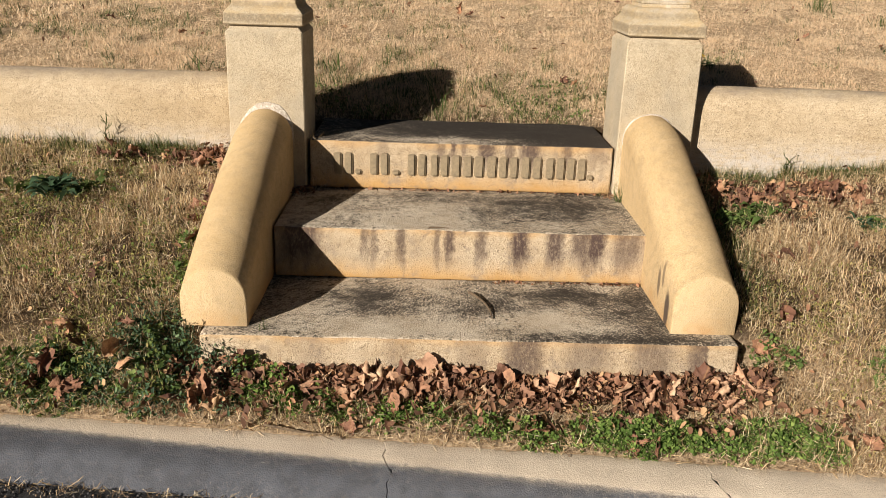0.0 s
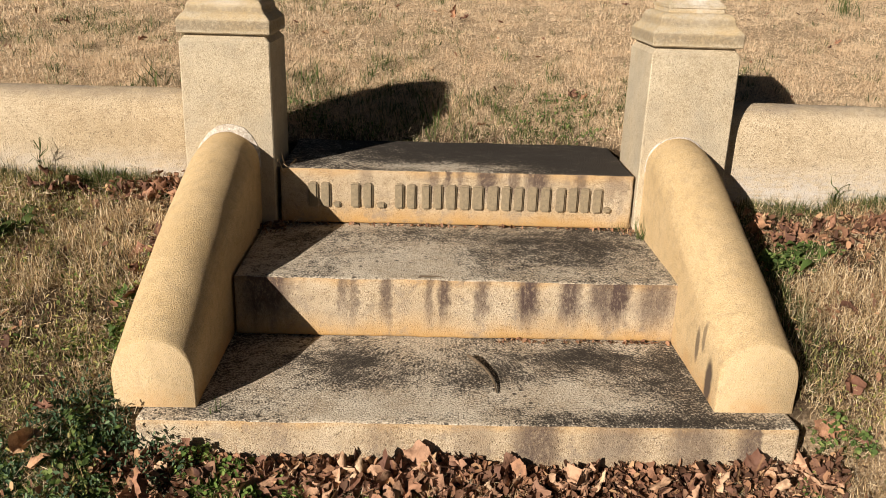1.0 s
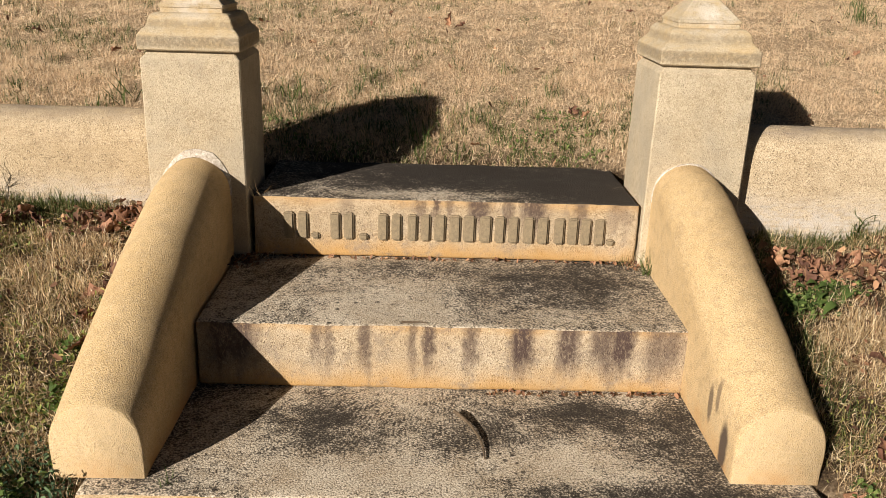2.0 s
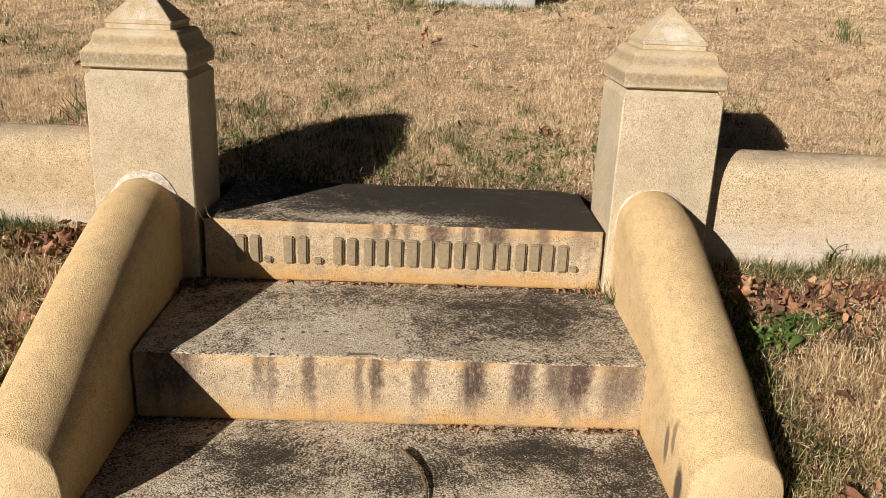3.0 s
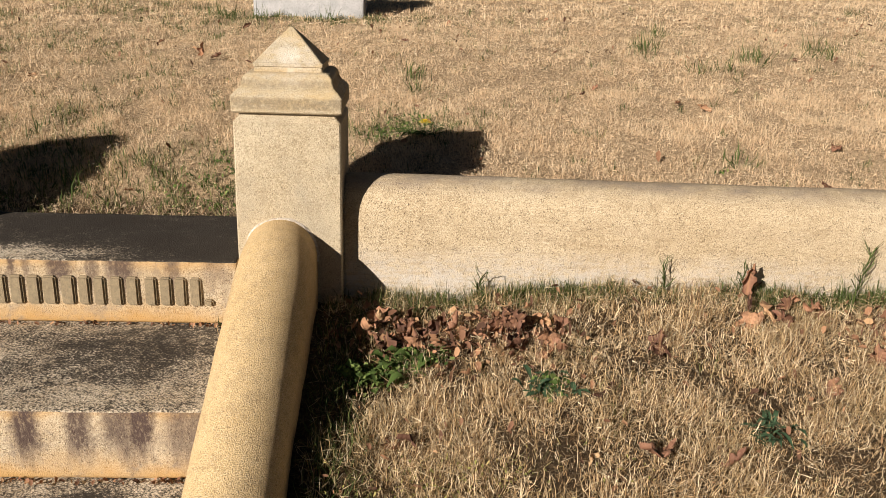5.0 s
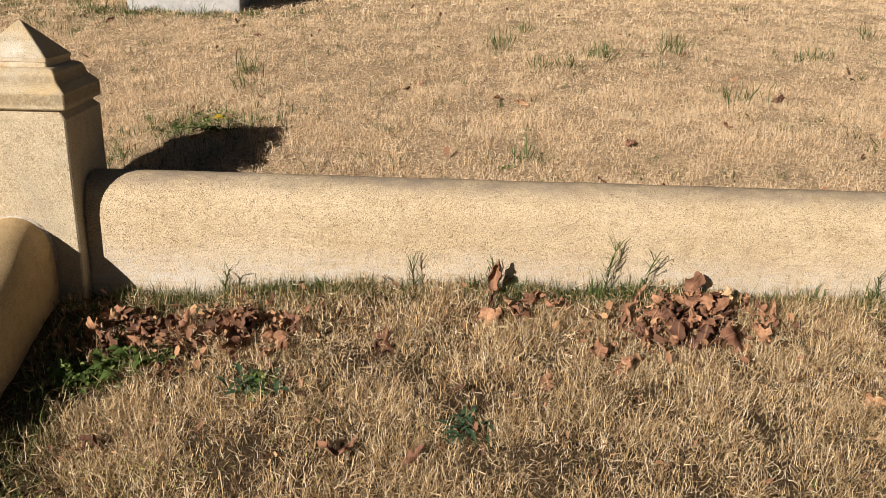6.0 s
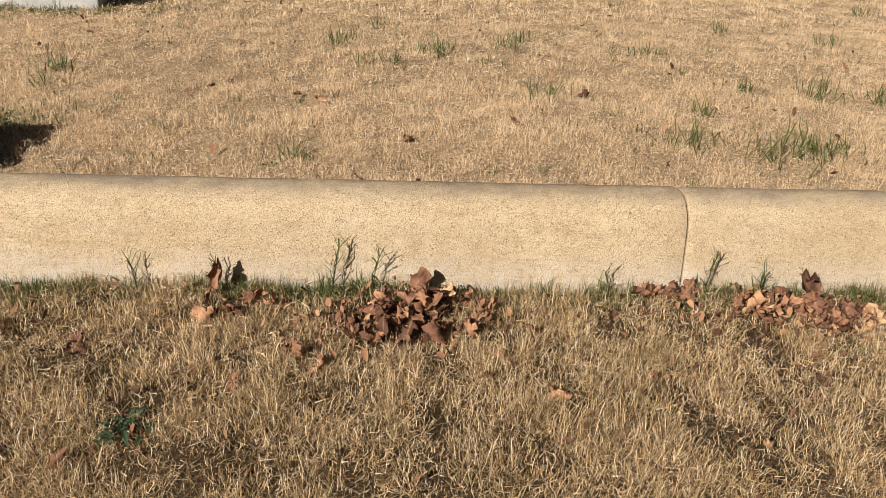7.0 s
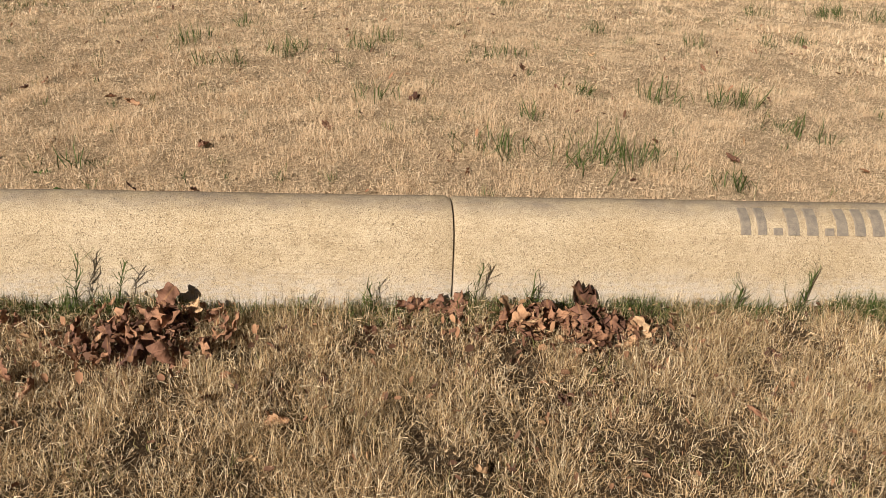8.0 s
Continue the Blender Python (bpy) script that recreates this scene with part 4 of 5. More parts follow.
x, y, h = patch_points([(-0.62, -0.93, 0.07, 0.10), (-0.52, -0.94, 0.07, 0.085), (-0.40, -0.95, 0.06, 0.07), (-0.58, -0.96, 0.09, 0.05), (-0.47, -0.99, 0.08, 0.045), (-0.36, -1.0, 0.08, 0.04), (-0.21, -1.02, 0.08, 0.04), (-0.09, -1.03, 0.07, 0.035), (0.06, -1.06, 0.08, 0.04), (0.2, -1.08, 0.08, 0.045),
                        (0.34, -1.07, 0.07, 0.045), (0.43, -1.06, 0.09, 0.055), (0.53, -1.06, 0.09, 0.055), (0.62, -1.08, 0.08, 0.05), (0.72, -1.09, 0.07, 0.045), (0.80, -1.07, 0.09, 0.05), (0.90, -1.09, 0.08, 0.045), (0.83, -0.92, 0.06, 0.04), (0.48, -1.1, 0.1, 0.06), (0.58, -1.11, 0.1, 0.06), (0.86, -1.1, 0.1, 0.055), (1.0, -1.1, 0.08, 0.04)], 26000)
leaflets("low_weeds", x, y, h * 1.3, (0.0035, 0.0075), KERB_WEED, "bright green low weeds along the kerb")
x, y, h = patch_points([(0.90, -0.84, 0.05, 0.05), (0.97, -0.86, 0.05, 0.045), (1.03, -0.22, 0.09, 0.05), (0.95, -0.27, 0.07, 0.05), (1.12, -0.2, 0.06, 0.045), (1.40, -0.37, 0.05, 0.04), (-0.86, -0.70, 0.07, 0.05), (-0.87, -0.58, 0.05, 0.04), (-0.95, 0.0, 0.05, 0.04), (1.25, -0.9, 0.08, 0.03)], 11000)
leaflets("low_weeds", x, y, h * 1.3 + 0.008, (0.0045, 0.010), CLOVER, "low green weeds growing through the dry grass")
x, y, h = patch_points([(0.46, 0.80, 0.14, 0.03), (0.30, 0.66, 0.12, 0.03), (0.46, 0.60, 0.13, 0.03), (1.08, 0.98, 0.16, 0.03), (0.98, 0.85, 0.10, 0.03), (2.12, 0.54, 0.04, 0.03), (-0.58, 0.66, 0.14, 0.03), (-0.35, 0.58, 0.12, 0.03)], 2600)
leaflets("low_weeds", x, y, h + 0.008, (0.003, 0.008), CLOVER, "small green weeds coming through the lawn", 0.6, 0.9)
x, y, h = patch_points([(-0.82, -0.86, 0.10, 0.07), (-0.95, -0.93, 0.11, 0.07), (-1.10, -0.99, 0.09, 0.05), (-0.86, -1.03, 0.10, 0.07), (-0.96, -1.07, 0.09, 0.06), (-0.72, -0.92, 0.09, 0.06), (-1.2, -0.98, 0.10, 0.05), (-1.05, -1.03, 0.10, 0.06), (-1.22, -1.04, 0.07, 0.04), (-0.7, -1.0, 0.08, 0.05), (-1.33, -1.03, 0.08, 0.045), (-0.80, -0.80, 0.07, 0.08), (-0.9, -0.87, 0.12, 0.08), (-1.05, -0.99, 0.12, 0.06), (-0.78, -0.91, 0.09, 0.15), (-0.68, -0.93, 0.08, 0.12), (-0.83, -0.88, 0.07, 0.14)], 9500)
leaflets("dark_weeds", x, y, h * 1.35, (0.004, 0.0095), FERN, "dark feathery green weeds beside the bottom step", 0.45, 0.9)
x, y, h = patch_points([(-0.9, -0.96, 0.16, 0.05), (-1.18, -0.99, 0.14, 0.045), (-1.0, -1.06, 0.12, 0.05), (-0.73, -0.88, 0.06, 0.06), (-0.85, -0.9, 0.12, 0.08), (-1.12, -0.99, 0.12, 0.05), (-1.3, -1.0, 0.10, 0.04), (-0.92, -0.72, 0.08, 0.03)], 5500)
leaflets("low_weeds", x, y, h * 1.35, (0.005, 0.011), CLOVER, "lighter green leaves among the dark weeds", 0.8)
x, y, h = patch_points([(1.06, -0.77, 0.08, 0.06), (1.13, -0.72, 0.07, 0.06), (0.34, -0.99, 0.05, 0.06), (0.70, -1.0, 0.04, 0.04)], 6000)
leaflets("pale_weeds", x, y, h, (0.003, 0.007), YELLOWISH, "pale yellow-green seedy weeds", 0.6, 1.0)


# fine green growth all through the grass beside the steps
n = 13000
wx, wy = RNG.uniform(-1.75, -0.84, n), RNG.uniform(-1.06, -0.02, n)
k = open_ground(wx, wy) & (RNG.random(n) < np.clip(1.25 * clump(wx, wy, 0.16, 21) * np.interp(wy, [-1.0, -0.6, -0.25, 0.0], [1.0, 0.75, 0.35, 0.15]), 0, 1))
wx, wy = wx[k], wy[k]
light = RNG.random(len(wx)) < 0.8
leaflets("low_weeds", wx[light], wy[light], RNG.uniform(0.015, 0.058, int(light.sum())), (0.003, 0.0075), YELLOWISH, "fine yellow-green growth through the dry grass", 0.4, 1.0)
leaflets("low_weeds", wx[~light], wy[~light], RNG.uniform(0.012, 0.052, int((~light).sum())), (0.0035, 0.008), CLOVER, "small green weeds through the dry grass", 0.6, 0.9)
n = 5000
wx, wy = RNG.uniform(0.82, 1.6, n), RNG.uniform(-1.14, -0.55, n)
k = open_ground(wx, wy) & (RNG.random(n) < np.clip(1.1 * clump(wx, wy, 0.14, 31) * np.interp(wx, [0.8, 1.2, 1.6], [1.0, 0.7, 0.1]), 0, 1))
leaflets("low_weeds", wx[k], wy[k], RNG.uniform(0.004, 0.045, int(k.sum())), (0.002, 0.006), YELLOWISH, "fine yellow-green growth beside the bottom step", 0.45, 1.0)


def rosette(x, y, n, length, wide, material, name, label, rise=0.7, lift=0.0):
    """A plant of broad leaves spreading from one root; each leaf a part."""
    ob = empty(name, label, "plant", "broad-leaved plants")
    ob.location = (x, y, float(ground_z(x, y)) + lift)
    for k in range(n):
        a = k * 2.4 + RNG.uniform(-0.8, 0.8)
        off = Vector((RNG.normal(0, 0.42), RNG.normal(0, 0.42), 0)) * length
        l = length * RNG.uniform(0.35, 0.85)
        up = rise * RNG.uniform(0.2, 1.5)
        bm = bmesh.new()
        rows = []
        for i in range(7):
            t = i / 6
            w = wide * l * math.sin(math.pi * min(1, 0.06 + t * 0.93)) ** 0.8 * (0.85 + 0.15 * math.cos(t * 19))
            cz = l * (up * t - 0.75 * up * t * t) - 0.004
            c = off + Vector((math.cos(a) * l * t, math.sin(a) * l * t, cz))
            s = Vector((-math.sin(a), math.cos(a), 0)) * w
            rows.append([bm.verts.new(c - s + Vector((0, 0, w * 0.4))), bm.verts.new(c), bm.verts.new(c + s + Vector((0, 0, w * 0.4)))])
        for p, q in zip(rows, rows[1:]):
            bm.faces.new((p[0], p[1], q[1], q[0]))
            bm.faces.new((p[1], p[2], q[2], q[1]))
        part("leaf", bm, material, ob, smooth=True)
    return ob


rosette(-1.38, -0.31, 56, 0.11, 0.27, FERN, "broad_leaf_weed", "dark green broad-leaved weed on the bank", 1.3, 0.02)
rosette(-1.29, -0.31, 34, 0.085, 0.30, GREEN, "broad_leaf_weed", "dark green broad-leaved weed on the bank", 1.2, 0.02)
rosette(-1.47, -0.30, 34, 0.085, 0.30, GREEN, "broad_leaf_weed", "dark green broad-leaved weed on the bank", 1.2, 0.02)
rosette(1.06, -0.20, 26, 0.068, 0.36, CLOVER, "broad_leaf_weed", "glossy green broad-leaved weed beside the cheek", 1.3, 0.02)
rosette(0.97, -0.25, 20, 0.058, 0.38, CLOVER, "broad_leaf_weed", "glossy green broad-leaved weed beside the cheek", 1.3, 0.02)
rosette(1.88, -0.51, 44, 0.060, 0.13, FERN, "thistle", "small dark grey-green thistle in dry grass", 1.2, 0.02)
rosette(1.40, -0.37, 34, 0.058, 0.2, FERN, "broad_leaf_weed", "dark green weed among fallen leaves", 1.2, 0.02)
rosette(2.22, 0.35, 12, 0.045, 0.36, CLOVER, "broad_leaf_weed", "green weed peeping over the wall top", 1.6, 0.02)
dandelion = rosette(1.09, 0.83, 26, 0.085, 0.16, CLOVER, "dandelion", "dandelion with one yellow flower in the lawn", 0.6, 0.012)
bm = bmesh.new()
for ring, (r, zz) in enumerate(((0.022, 0.040), (0.016, 0.046), (0.008, 0.050))):
    for k in range(14 - 3 * ring):
        a = k * 2 * math.pi / (14 - 3 * ring) + ring
        c, s = Vector((math.cos(a), math.sin(a), 0)), Vector((-math.sin(a), math.cos(a), 0)) * 0.0026
        o = Vector((0.03, 0.0, 0))
        bm.faces.new([bm.verts.new(o + Vector((0, 0, zz - 0.006)) + s * 0.4), bm.verts.new(o + c * r + Vector((0, 0, zz)) + s), bm.verts.new(o + c * r * 1.08 + Vector((0, 0, zz))), bm.verts.new(o + c * r + Vector((0, 0, zz)) - s)])
flower = part("flower", bm, PETAL, dandelion, "bright yellow flower")
part("stalk", sweep([[(0.03 + 0.0015 * math.cos(a), 0.0015 * math.sin(a), z) for a in (0, 2.1, 4.2)] for z in (-0.01, 0.02, 0.040)]), CLOVER, dandelion)


# ---- fallen leaves ----
def leaf_mesh(seed, wide, lobes, curl, bend, crumple):
    """A dry lobed leaf, curled and crumpled; midrib along x, length 1 (metres when scaled)."""
    rnd = random.Random(seed)
    L = 0.085
    rows, bm = [], bmesh.new()
    nx, ny = 13, 3
    for i in range(nx):
        t = i / (nx - 1)
        w = wide * L * (math.sin(math.pi * min(1.0, 0.04 + 0.95 * t)) ** 0.65) * (0.86 + 0.30 * math.cos(2 * math.pi * lobes * t + seed))
        row = []
        for j in range(-ny, ny + 1):
            v = j / ny
            th = curl * v * (0.6 + 0.6 * t)
            r = w / max(abs(curl), 0.15)
            yy = (math.sin(th) * r) if abs(curl) > 0.15 else v * w
            zz = (1 - math.cos(th)) * r * (1 if curl > 0 else -1)
            ph = bend * (t - 0.35)
            xx = L * (math.sin(ph) / bend if abs(bend) > 0.05 else t - 0.35)
            zb = L * (1 - math.cos(ph)) / bend if abs(bend) > 0.05 else 0
            p = Vector((xx, yy, zz + zb))
            p += noise.noise_vector(Vector((xx * 52 + seed, yy * 52, seed * 3.1))) * crumple * 1.35 * L * (0.3 + abs(v))
            if abs(j) == ny:
                p.x += rnd.uniform(-0.05, 0.05) * L
            row.append(bm.verts.new(p))
        rows.append(row)
    for a, b in zip(rows, rows[1:]):
        for j in range(2 * ny):
            bm.faces.new((a[j], a[j + 1], b[j + 1], b[j]))
    # leaf stalk
    tail = rows[0][ny].co
    quad = [[tail + Vector((-0.022 * t, 0.002 * math.sin(5 * t), 0.006 * t)) + Vector((0, 0.0008 * c, 0.0008 * s)) for c, s in ((1, 0), (-0.5, 0.87), (-0.5, -0.87))] for t in (0, 0.5, 1)]
    vs = [[bm.verts.new(p) for p in q] for q in quad]
    for a, b in zip(vs, vs[1:]):
        for j in range(3):
            bm.faces.new((a[j], a[(j + 1) % 3], b[(j + 1) % 3], b[j]))
    me = bpy.data.meshes.new("fallen_leaf")
    bm.to_mesh(me)
    bm.free()
    me.materials.append(LEAF)
    me.shade_smooth()
    return me


LEAVES = [leaf_mesh(*q) for q in ((1, 0.42, 2.6, 0.9, 0.8, 0.16), (2, 0.50, 2.2, -0.8, 1.3, 0.2), (3, 0.38, 3.2, 1.9, 0.5, 0.14), (4, 0.55, 2.5, 1.2, -1.0, 0.22), (5, 0.45, 2.9, 2.5, 0.9, 0.12), (6, 0.60, 2.1, 0.6, 1.8, 0.25), (7, 0.40, 3.5, -1.5, -0.7, 0.18), (8, 0.52, 2.4, 1.5, 1.5, 0.28), (9, 0.46, 2.7, 0.3, 0.4, 0.12), (10, 0.36, 3.0, 3.0, 0.3, 0.1))]


def lay(x, y, up, size, label, group, pitch=0.5, spin=None, which=None, z=None):
    me = LEAVES[which if which is not None else int(RNG.integers(len(LEAVES)))]
    ob = new("fallen_leaf", me)
    z = float(ground_z(x, y)) if z is None else z
    turn = Euler((RNG.normal(0, pitch) if spin is None else spin[0], RNG.normal(0, pitch) if spin is None else spin[1], RNG.uniform(0, 6.28) if spin is None else spin[2]))
    s = size * RNG.uniform(0.75, 1.2)
    ob.matrix_world = Matrix.LocRotScale((x, y, z + up), turn, (s, s, s))
    tagged(ob, label, "leaf", group)


SINGLE_BANK = [(3.4, -0.15), (3.63, -0.21), (2.99, -0.31), (2.7, -0.38), (2.81, -0.57), (3.82, -0.34), (4.17, -0.3), (2.86, -0.21), (3.32, -0.64), (2.88, -0.47), (4.01, -0.54), (3.56, -0.44), (2.24, -0.29), (1.98, -0.12), (1.46, -0.58), (1.7, -0.24), (1.6, -0.58), (1.76, -0.61),
               (1.03, -0.49), (2.3, -0.32), (2.1, -0.36), (1.54, -0.38), (1.06, -0.48), (1.11, -0.65), (-1.12, -0.71), (-1.16, -0.79), (-0.88, -0.9), (-0.89, -0.95), (0.97, -0.74), (-1.41, -0.22), (-1.33, 0.04), (-1.2, -0.07), (-1.12, -0.11), (-1.17, -0.96), (0.9, -0.84), (0.98, -0.86), (-1.21, -1.01), (-1.2, -0.85), (-1.22, -0.42), (3.1, -0.12), (3.2, -0.1), (4.35, -0.42)]
for x, y in SINGLE_BANK:
    lay(x, y, 0.020, 0.74, "curled brown dry leaf lying in the dry grass", "leaves on the bank", 0.7)
SINGLE_LAWN = [(3.37, 1.25), (3.92, 1.73), (2.59, 0.72), (2.27, 1.19), (4.42, 0.53), (4.87, 1.83), (4.34, 1.97), (2.4, 0.41), (2.6, 0.38), (1.05, 2.41), (2.17, 1.26), (1.81, 1.41), (0.11, 2.17), (0.12, 0.66), (-0.62, 1.7), (-1.23, 3.02), (1.87, 1.46), (0.09, 3.05), (-0.28, 2.58), (-1.4, 1.3), (-1.9, 1.7), (3.0, 0.9), (4.9, 1.2), (0.5, 0.83), (0.54, 0.80)]
for x, y in SINGLE_LAWN:
    lay(x, y, 0.022, 0.62, "small dark dry leaf lying on the dormant lawn", "leaves on the lawn", 0.5)
for k in range(12):
    lay(RNG.uniform(-1.25, -0.72), RNG.uniform(-1.05, -0.86), 0.055, 0.8, "brown dry leaf caught on the dark weeds", "leaves on the weeds", 0.5)
# leaves that stand upright
lay(0.04, 2.13, 0.045, 1.0, "upright orange-brown leaf standing in the lawn", "leaves on the lawn", spin=(0.2, -1.35, 0.9), which=2)
lay(2.013, 0.0, 0.065, 1.05, "rolled red-brown leaf standing against the wall grass", "leaves by the wall", spin=(0.2, -1.2, 1.1), which=4)
lay(1.995, -0.06, 0.035, 0.8, "rolled tan leaf leaning below another", "leaves by the wall", spin=(0.3, -0.9, 1.3), which=9)
lay(2.56, -0.03, 0.055, 0.8, "pale leaf standing up behind the pile", "leaves by the wall", spin=(1.35, -0.9, 0.2), which=8)
lay(3.70, -0.06, 0.06, 1.2, "orange leaf standing up behind the pile", "leaves by the wall", spin=(1.3, 0.9, 0.3), which=0)


def heap(cx, cy, rx, ry, n, high, label, group):
    for k in range(n):
        d, a = math.sqrt(RNG.random()), RNG.uniform(0, 6.28)
        x, y = cx + rx * d * math.cos(a), cy + ry * d * math.sin(a)
        y = min(y, float(wall_front(np.array(x))) - 0.035)
        lay(x, y, 0.022 + high * RNG.random() * (1 - 0.6 * d), 0.74, label, group, 0.85)


heap(2.53, -0.15, 0.23, 0.12, 62, 0.06, "crumpled brown dry leaf in a heap near the wall", "leaves by the wall")
heap(2.13, -0.09, 0.10, 0.08, 7, 0.02, "crumpled brown dry leaf near the wall", "leaves by the wall")
heap(3.53, -0.13, 0.09, 0.07, 18, 0.04, "crumpled brown dry leaf in a heap near the wall", "leaves by the wall")
heap(3.73, -0.18, 0.13, 0.09, 26, 0.045, "crumpled orange-brown dry leaf in a heap near the wall", "leaves by the wall")
heap(3.27, -0.03, 0.10, 0.03, 8, 0.02, "crumpled dry leaf at the wall joint", "leaves by the wall")
heap(1.06, -0.10, 0.13, 0.08, 22, 0.035, "crumpled brown dry leaf beside the stair cheek", "leaves beside the cheek")
heap(1.35, -0.15, 0.12, 0.10, 20, 0.03, "crumpled brown dry leaf near the wall", "leaves by the wall")
heap(-0.97, 0.0, 0.12, 0.06, 17, 0.035, "crumpled red-brown leaf between wall and cheek", "leaves beside the cheek")
heap(-1.22, -0.02, 0.12, 0.05, 7, 0.02, "dry brown leaf on the bank", "leaves on the bank")
heap(-0.86, -0.45, 0.04, 0.2, 8, 0.02, "dry brown leaf beside the stair cheek", "leaves beside the cheek")
# the drift against the bottom step: single leaves on top, the bulk in one piece
def drift_spot():
    x, d = RNG.uniform(-0.80, 0.88), abs(RNG.normal(0, 0.029))
    return x, -0.905 - d * 1.25, 0.010 + 0.034 * math.exp(-d / 0.06) * RNG.random() + (-0.005 if abs(x) > 0.6 else 0.004)


for k in range(60):
    x, y, up = drift_spot()
    lay(x, y, up + 0.006, 0.90, "curled brown dry leaf in the drift against the step", "leaves against the step", 0.55)
bulk_v, bulk_loops, bulk_counts, base = [], [], [], 0
for k in range(165):
    me = LEAVES[int(RNG.integers(len(LEAVES)))]
    co = np.empty(len(me.vertices) * 3, dtype=np.float32)
    me.vertices.foreach_get("co", co)
    idx = np.empty(len(me.loops), dtype=np.int32)
    me.loops.foreach_get("vertex_index", idx)
    tot = np.empty(len(me.polygons), dtype=np.int32)
    me.polygons.foreach_get("loop_total", tot)
    x, y, up = drift_spot()
    rot = np.array(Euler((RNG.normal(0, 0.6), RNG.normal(0, 0.6), RNG.uniform(0, 6.28))).to_matrix())
    bulk_v.append(co.reshape(-1, 3) @ rot.T * RNG.uniform(0.65, 1.1) + np.array([x, y, float(ground_z(x, y)) + up]))
    bulk_loops.append(idx + base), bulk_counts.append(tot)
    base += len(me.vertices)
tagged(arrays("leaf_drift", np.concatenate(bulk_v), np.concatenate(bulk_counts), np.concatenate(bulk_loops), LEAF_DRIFT, True), "drift of crumpled brown leaves against the bottom step", "leaves", kind="stuff")
for k in range(14):
    x = RNG.uniform(-0.9, 1.2)
    lay(x, float(kerb_back(np.array(x))) + RNG.uniform(0.03, 0.10), 0.03, 0.8, "dry brown leaf among weeds by the kerb", "leaves by the kerb", 0.6)

# crumbled leaf bits under the drifts and heaps
bx = np.concatenate([RNG.uniform(-0.85, 0.9, 4200), RNG.normal(2.5, 0.13, 500), RNG.normal(3.65, 0.13, 400), RNG.normal(1.2, 0.17, 600), RNG.normal(-0.97, 0.08, 250), RNG.uniform(-1.3, 1.4, 500)])
by = np.concatenate([-0.885 - np.abs(RNG.normal(0, 0.05, 4200)), RNG.normal(-0.15, 0.07, 500), RNG.normal(-0.17, 0.06, 400), RNG.normal(-0.12, 0.06, 600), RNG.normal(0.0, 0.04, 250), RNG.uniform(-1.1, -1.0, 500)])
k = open_ground(bx, by)
leaflets("leaf_litter", bx[k], by[k], RNG.uniform(0.0, 0.05, int(k.sum())), (0.006, 0.018), LITTER, "crumbled brown leaf litter under the drifts", 0.6, 0.9, "leaf litter")

sx_ = RNG.uniform(-1.7, 1.4, 2600)
sy_ = kerb_back(sx_) + np.abs(RNG.normal(0.0, 0.05, 2600)) - 0.012
tagged(straws("verge_straw", sx_, sy_, (0.02, 0.07), (0.0009, 0.0020), STRAW, (0.003, 0.016)), "pale straw strewn along the back of the kerb", "straw", kind="stuff")

# ---- twigs and gutter grit ----


def stick(name, pts, r, label, parent=None):
    rings = []
    for k, p in enumerate(pts):
        t = k / (len(pts) - 1)
        rr = r * (1 - 0.55 * t) * (1 + 0.15 * math.sin(k * 2.3))
        rings.append([Vector(p) + Vector((rr * math.cos(a), rr * 0.5 * math.sin(a), rr * math.sin(a))) for a in np.linspace(0, 2 * math.pi, 7)[:-1]])
    ob = link(name, sweep(rings), BARK, parent, smooth=True)
    if parent is None:
        tagged(ob, label, "twig")
    return ob


stick("twig", [(0.021, -0.545, 0.012), (0.040, -0.575, 0.013), (0.060, -0.61, 0.011), (0.074, -0.65, 0.010), (0.082, -0.69, 0.009), (0.084, -0.735, 0.006)], 0.0048, "bent bare twig lying on the bottom step")
stick("twig", [(-0.115, -0.405, 0.187), (-0.09, -0.41, 0.189), (-0.07, -0.402, 0.187), (-0.05, -0.407, 0.186)], 0.003, "tiny dark twig on the middle step edge")
stick("twig", [(-0.55, -1.10, -0.16), (-0.46, -1.115, -0.17), (-0.40, -1.12, -0.172), (-0.36, -1.14, -0.178)], 0.0025, "thin pale stalk lying on the kerb")
stick("twig", [(-0.22, -1.07, -0.17), (-0.12, -1.09, -0.175), (0.0, -1.10, -0.18), (0.06, -1.11, -0.182)], 0.0022, "thin pale stalk lying on the kerb")
gxs = RNG.normal(-0.7, 0.8, 2600)
gys = kerb_back(gxs) - 0.205 - np.abs(RNG.normal(0, 0.07, 2600))
n = len(gxs)
c = np.stack([gxs, gys, kerb_top(gxs) - 0.070 + RNG.uniform(0, 0.008, n)], -1)
s = RNG.uniform(0.0015, 0.006, n)
corner = np.array([[1, 0, 0], [0, 1, 0], [-1, 0, 0], [0, -1, 0], [0, 0, 0.8], [0, 0, -0.8]])
v = (c[:, None, :] + (corner[None] * RNG.uniform(0.5, 1.1, (n, 6, 1))) * s[:, None, None]).reshape(-1, 3)
tri = np.array([0, 1, 4, 1, 2, 4, 2, 3, 4, 3, 0, 4, 1, 0, 5, 2, 1, 5, 3, 2, 5, 0, 3, 5])
loops = (np.arange(n)[:, None] * 6 + tri[None]).ravel()
jx = RNG.uniform(-1.9, 0.9, 700)
jy = kerb_back(jx) - 0.196 - np.abs(RNG.normal(0, 0.012, 700))
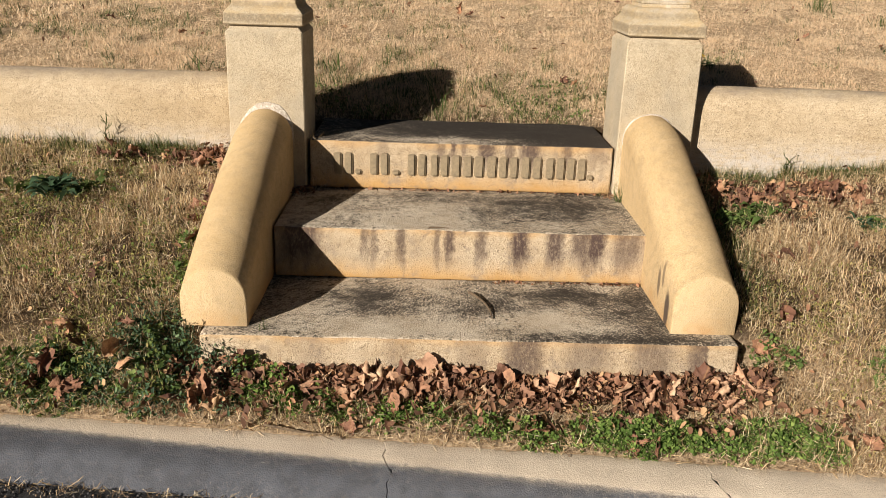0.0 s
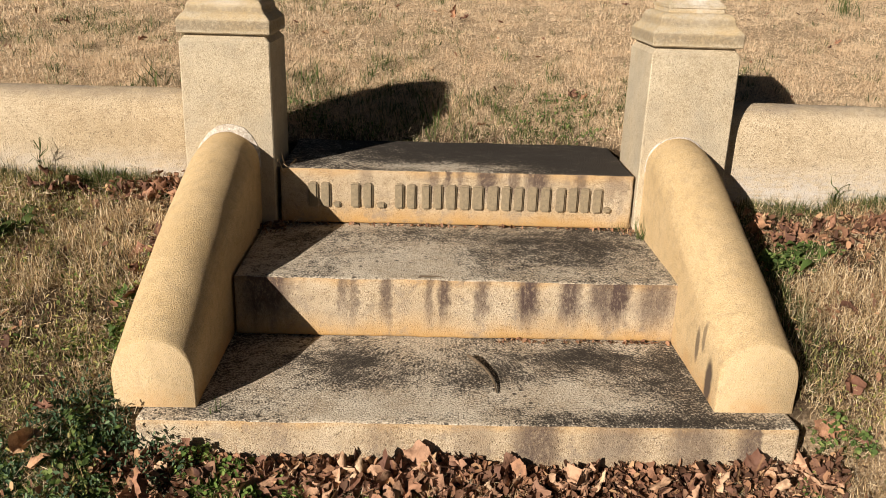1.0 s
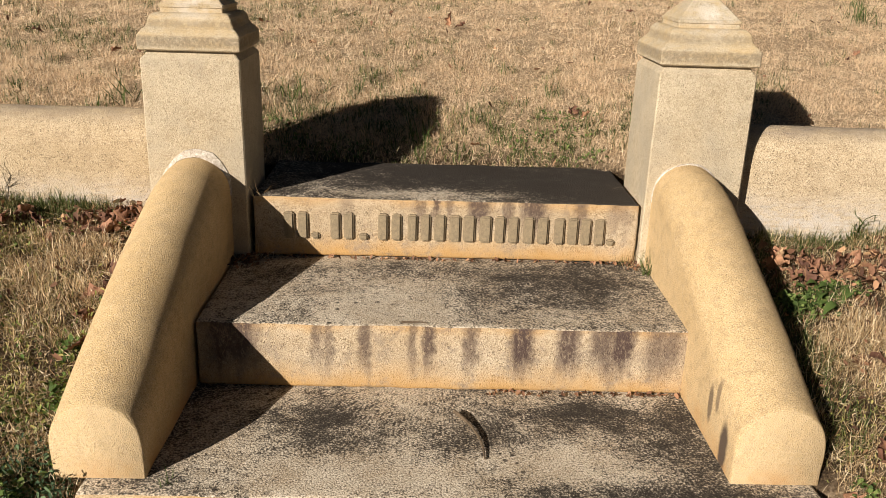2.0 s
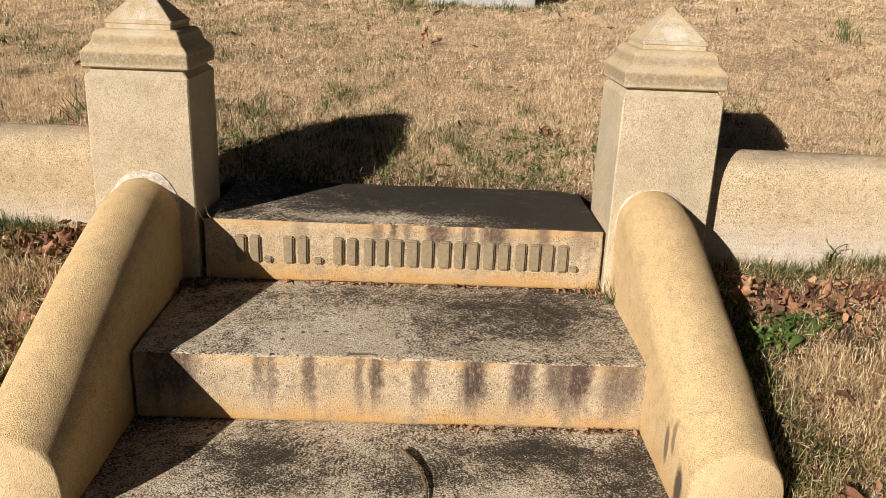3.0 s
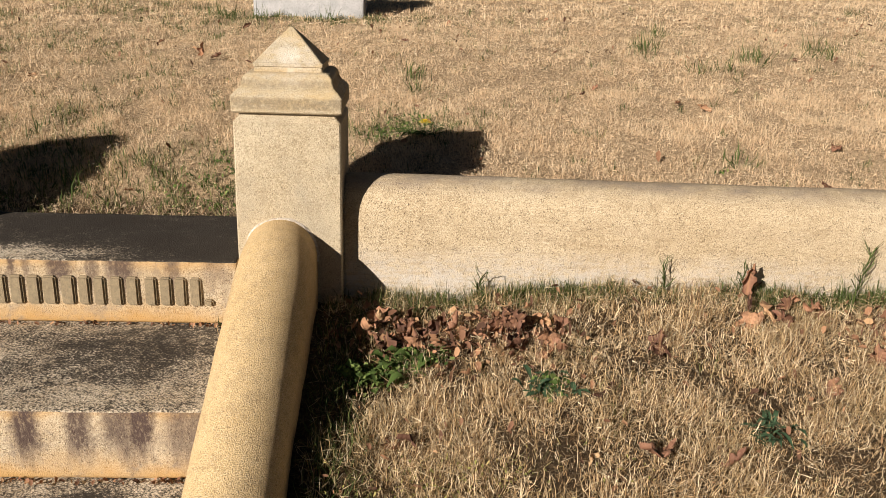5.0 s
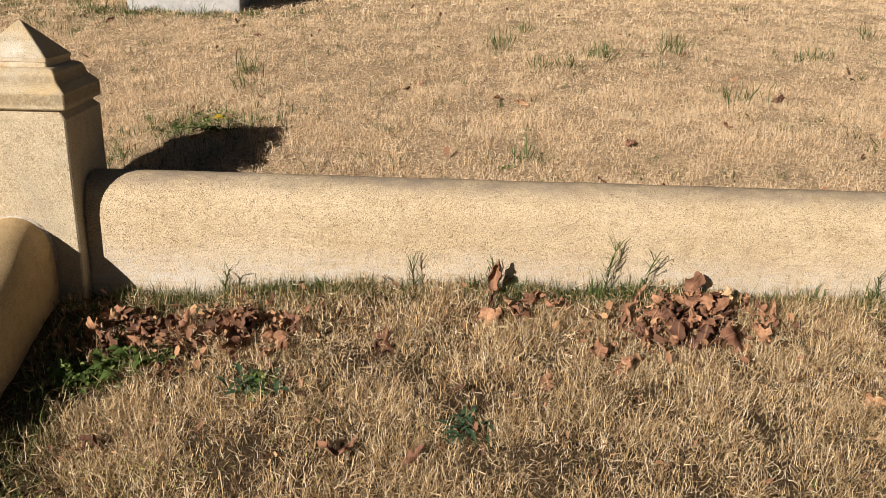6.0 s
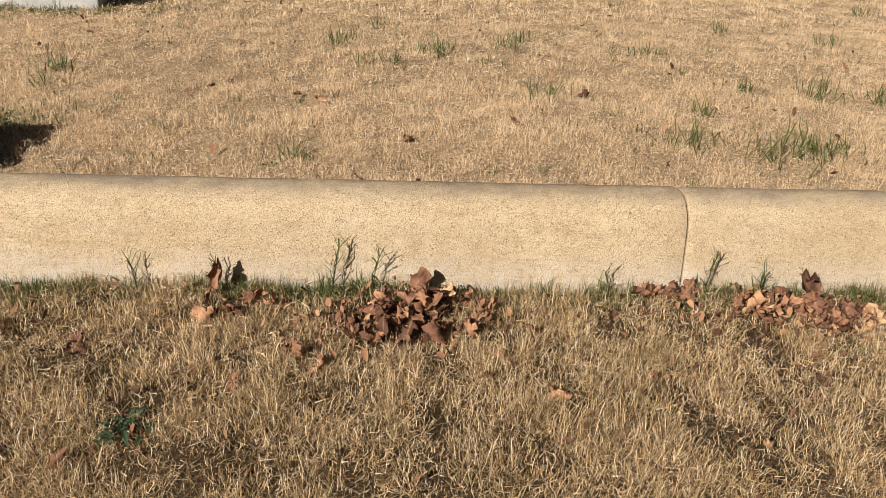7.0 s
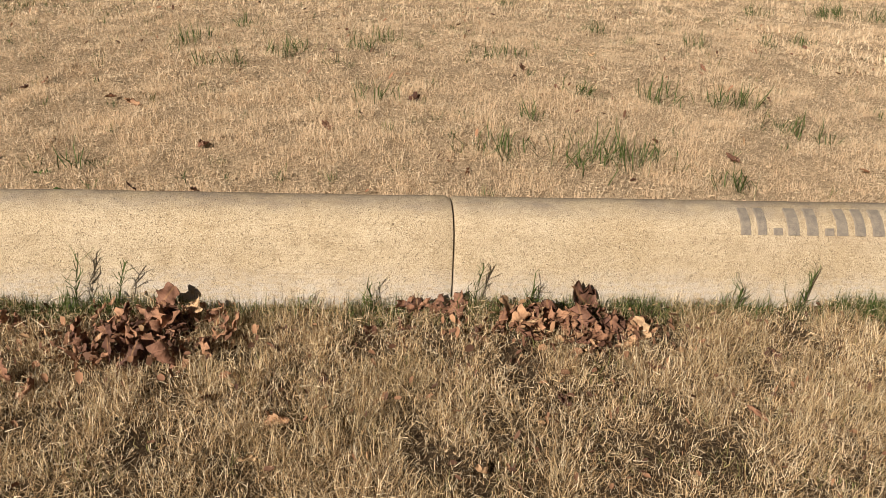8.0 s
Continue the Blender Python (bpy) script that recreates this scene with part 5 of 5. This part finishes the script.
tagged(blades("gutter_straw", jx, jy, (0.02, 0.06), (0.0012, 0.0026), (1.1, 1.6), STRAW, kerb_top(jx) - 0.072 + RNG.uniform(0, 0.006, 700)), "thin line of straw along the kerb foot", "straw", kind="stuff")
tagged(arrays("gutter_grit", v, np.full(n * 8, 3), loops, GRIT), "grit and leaf crumbs in the gutter", "grit", kind="stuff")

# ---- dirt and straw in the corners of the steps ----
n = 420
lx = np.concatenate([RNG.normal(-0.60, 0.035, 160), RNG.uniform(-0.58, 0.6, 120), RNG.uniform(0.1, 0.62, 90), RNG.normal(0.585, 0.02, 50)])
ly = np.concatenate([RNG.normal(0.03, 0.03, 160), 0.062 - np.abs(RNG.normal(0, 0.008, 120)), -0.428 - np.abs(RNG.normal(0, 0.008, 90)), RNG.normal(0.04, 0.02, 50)])
lz = np.concatenate([np.full(160, 0.186), np.full(120, 0.185), np.full(90, 0.004), np.full(50, 0.186)])
ob = leaflets("step_litter", lx, ly, np.zeros(n), (0.003, 0.010), LITTER, "dirt and leaf crumbs in the step corners", 0.6, 0.7, "leaf litter")
co = np.empty(len(ob.data.vertices) * 3, dtype=np.float32)
ob.data.vertices.foreach_get("co", co)
co = co.reshape(-1, 7, 3)
co[:, :, 2] += (lz + RNG.uniform(0, 0.006, n) - ground_z(lx, ly))[:, None]
ob.data.vertices.foreach_set("co", co.ravel())
ob.data.update()
sx = np.concatenate([RNG.normal(-0.565, 0.02, 26), RNG.normal(0.575, 0.02, 14), RNG.uniform(-0.55, 0.3, 10)])
sy = np.concatenate([RNG.normal(0.062, 0.02, 26), RNG.normal(0.03, 0.02, 14), RNG.normal(0.56, 0.02, 10)])
sz = np.concatenate([np.full(13, 0.188), np.full(13, 0.375), np.full(14, 0.188), np.full(10, 0.378)])
tagged(blades("dead_stalks", sx, sy, (0.04, 0.11), (0.0010, 0.0018), (0.4, 1.5), STRAW, sz), "few dead grass stalks caught in the step corners", "grass", kind="stuff")

# dark leaf crumbs scattered over the lawn
cx_, cy_ = RNG.uniform(-2.4, 6.0, 520), RNG.uniform(0.3, 4.0, 520)
k = open_ground(cx_, cy_) & (RNG.random(520) < patchy(cx_, cy_, 2.6, 0.0))
leaflets("lawn_litter", cx_[k], cy_[k], RNG.uniform(0.012, 0.03, int(k.sum())), (0.006, 0.020), LITTER, "dark leaf crumbs scattered over the lawn", 0.5, 0.8, "leaf litter")
cx_, cy_ = RNG.uniform(-1.7, 4.7, 2200), RNG.uniform(-0.95, 0.05, 2200)
gaps = 1.0 - 0.75 * clump(cx_, cy_, 0.2, 41)
k = open_ground(cx_, cy_) & (RNG.random(2200) < gaps)
leaflets("bank_litter", cx_[k], cy_[k], RNG.uniform(0.012, 0.042, int(k.sum())), (0.004, 0.014), LITTER, "dark leaf crumbs scattered over the bank", 0.5, 0.8, "leaf litter")
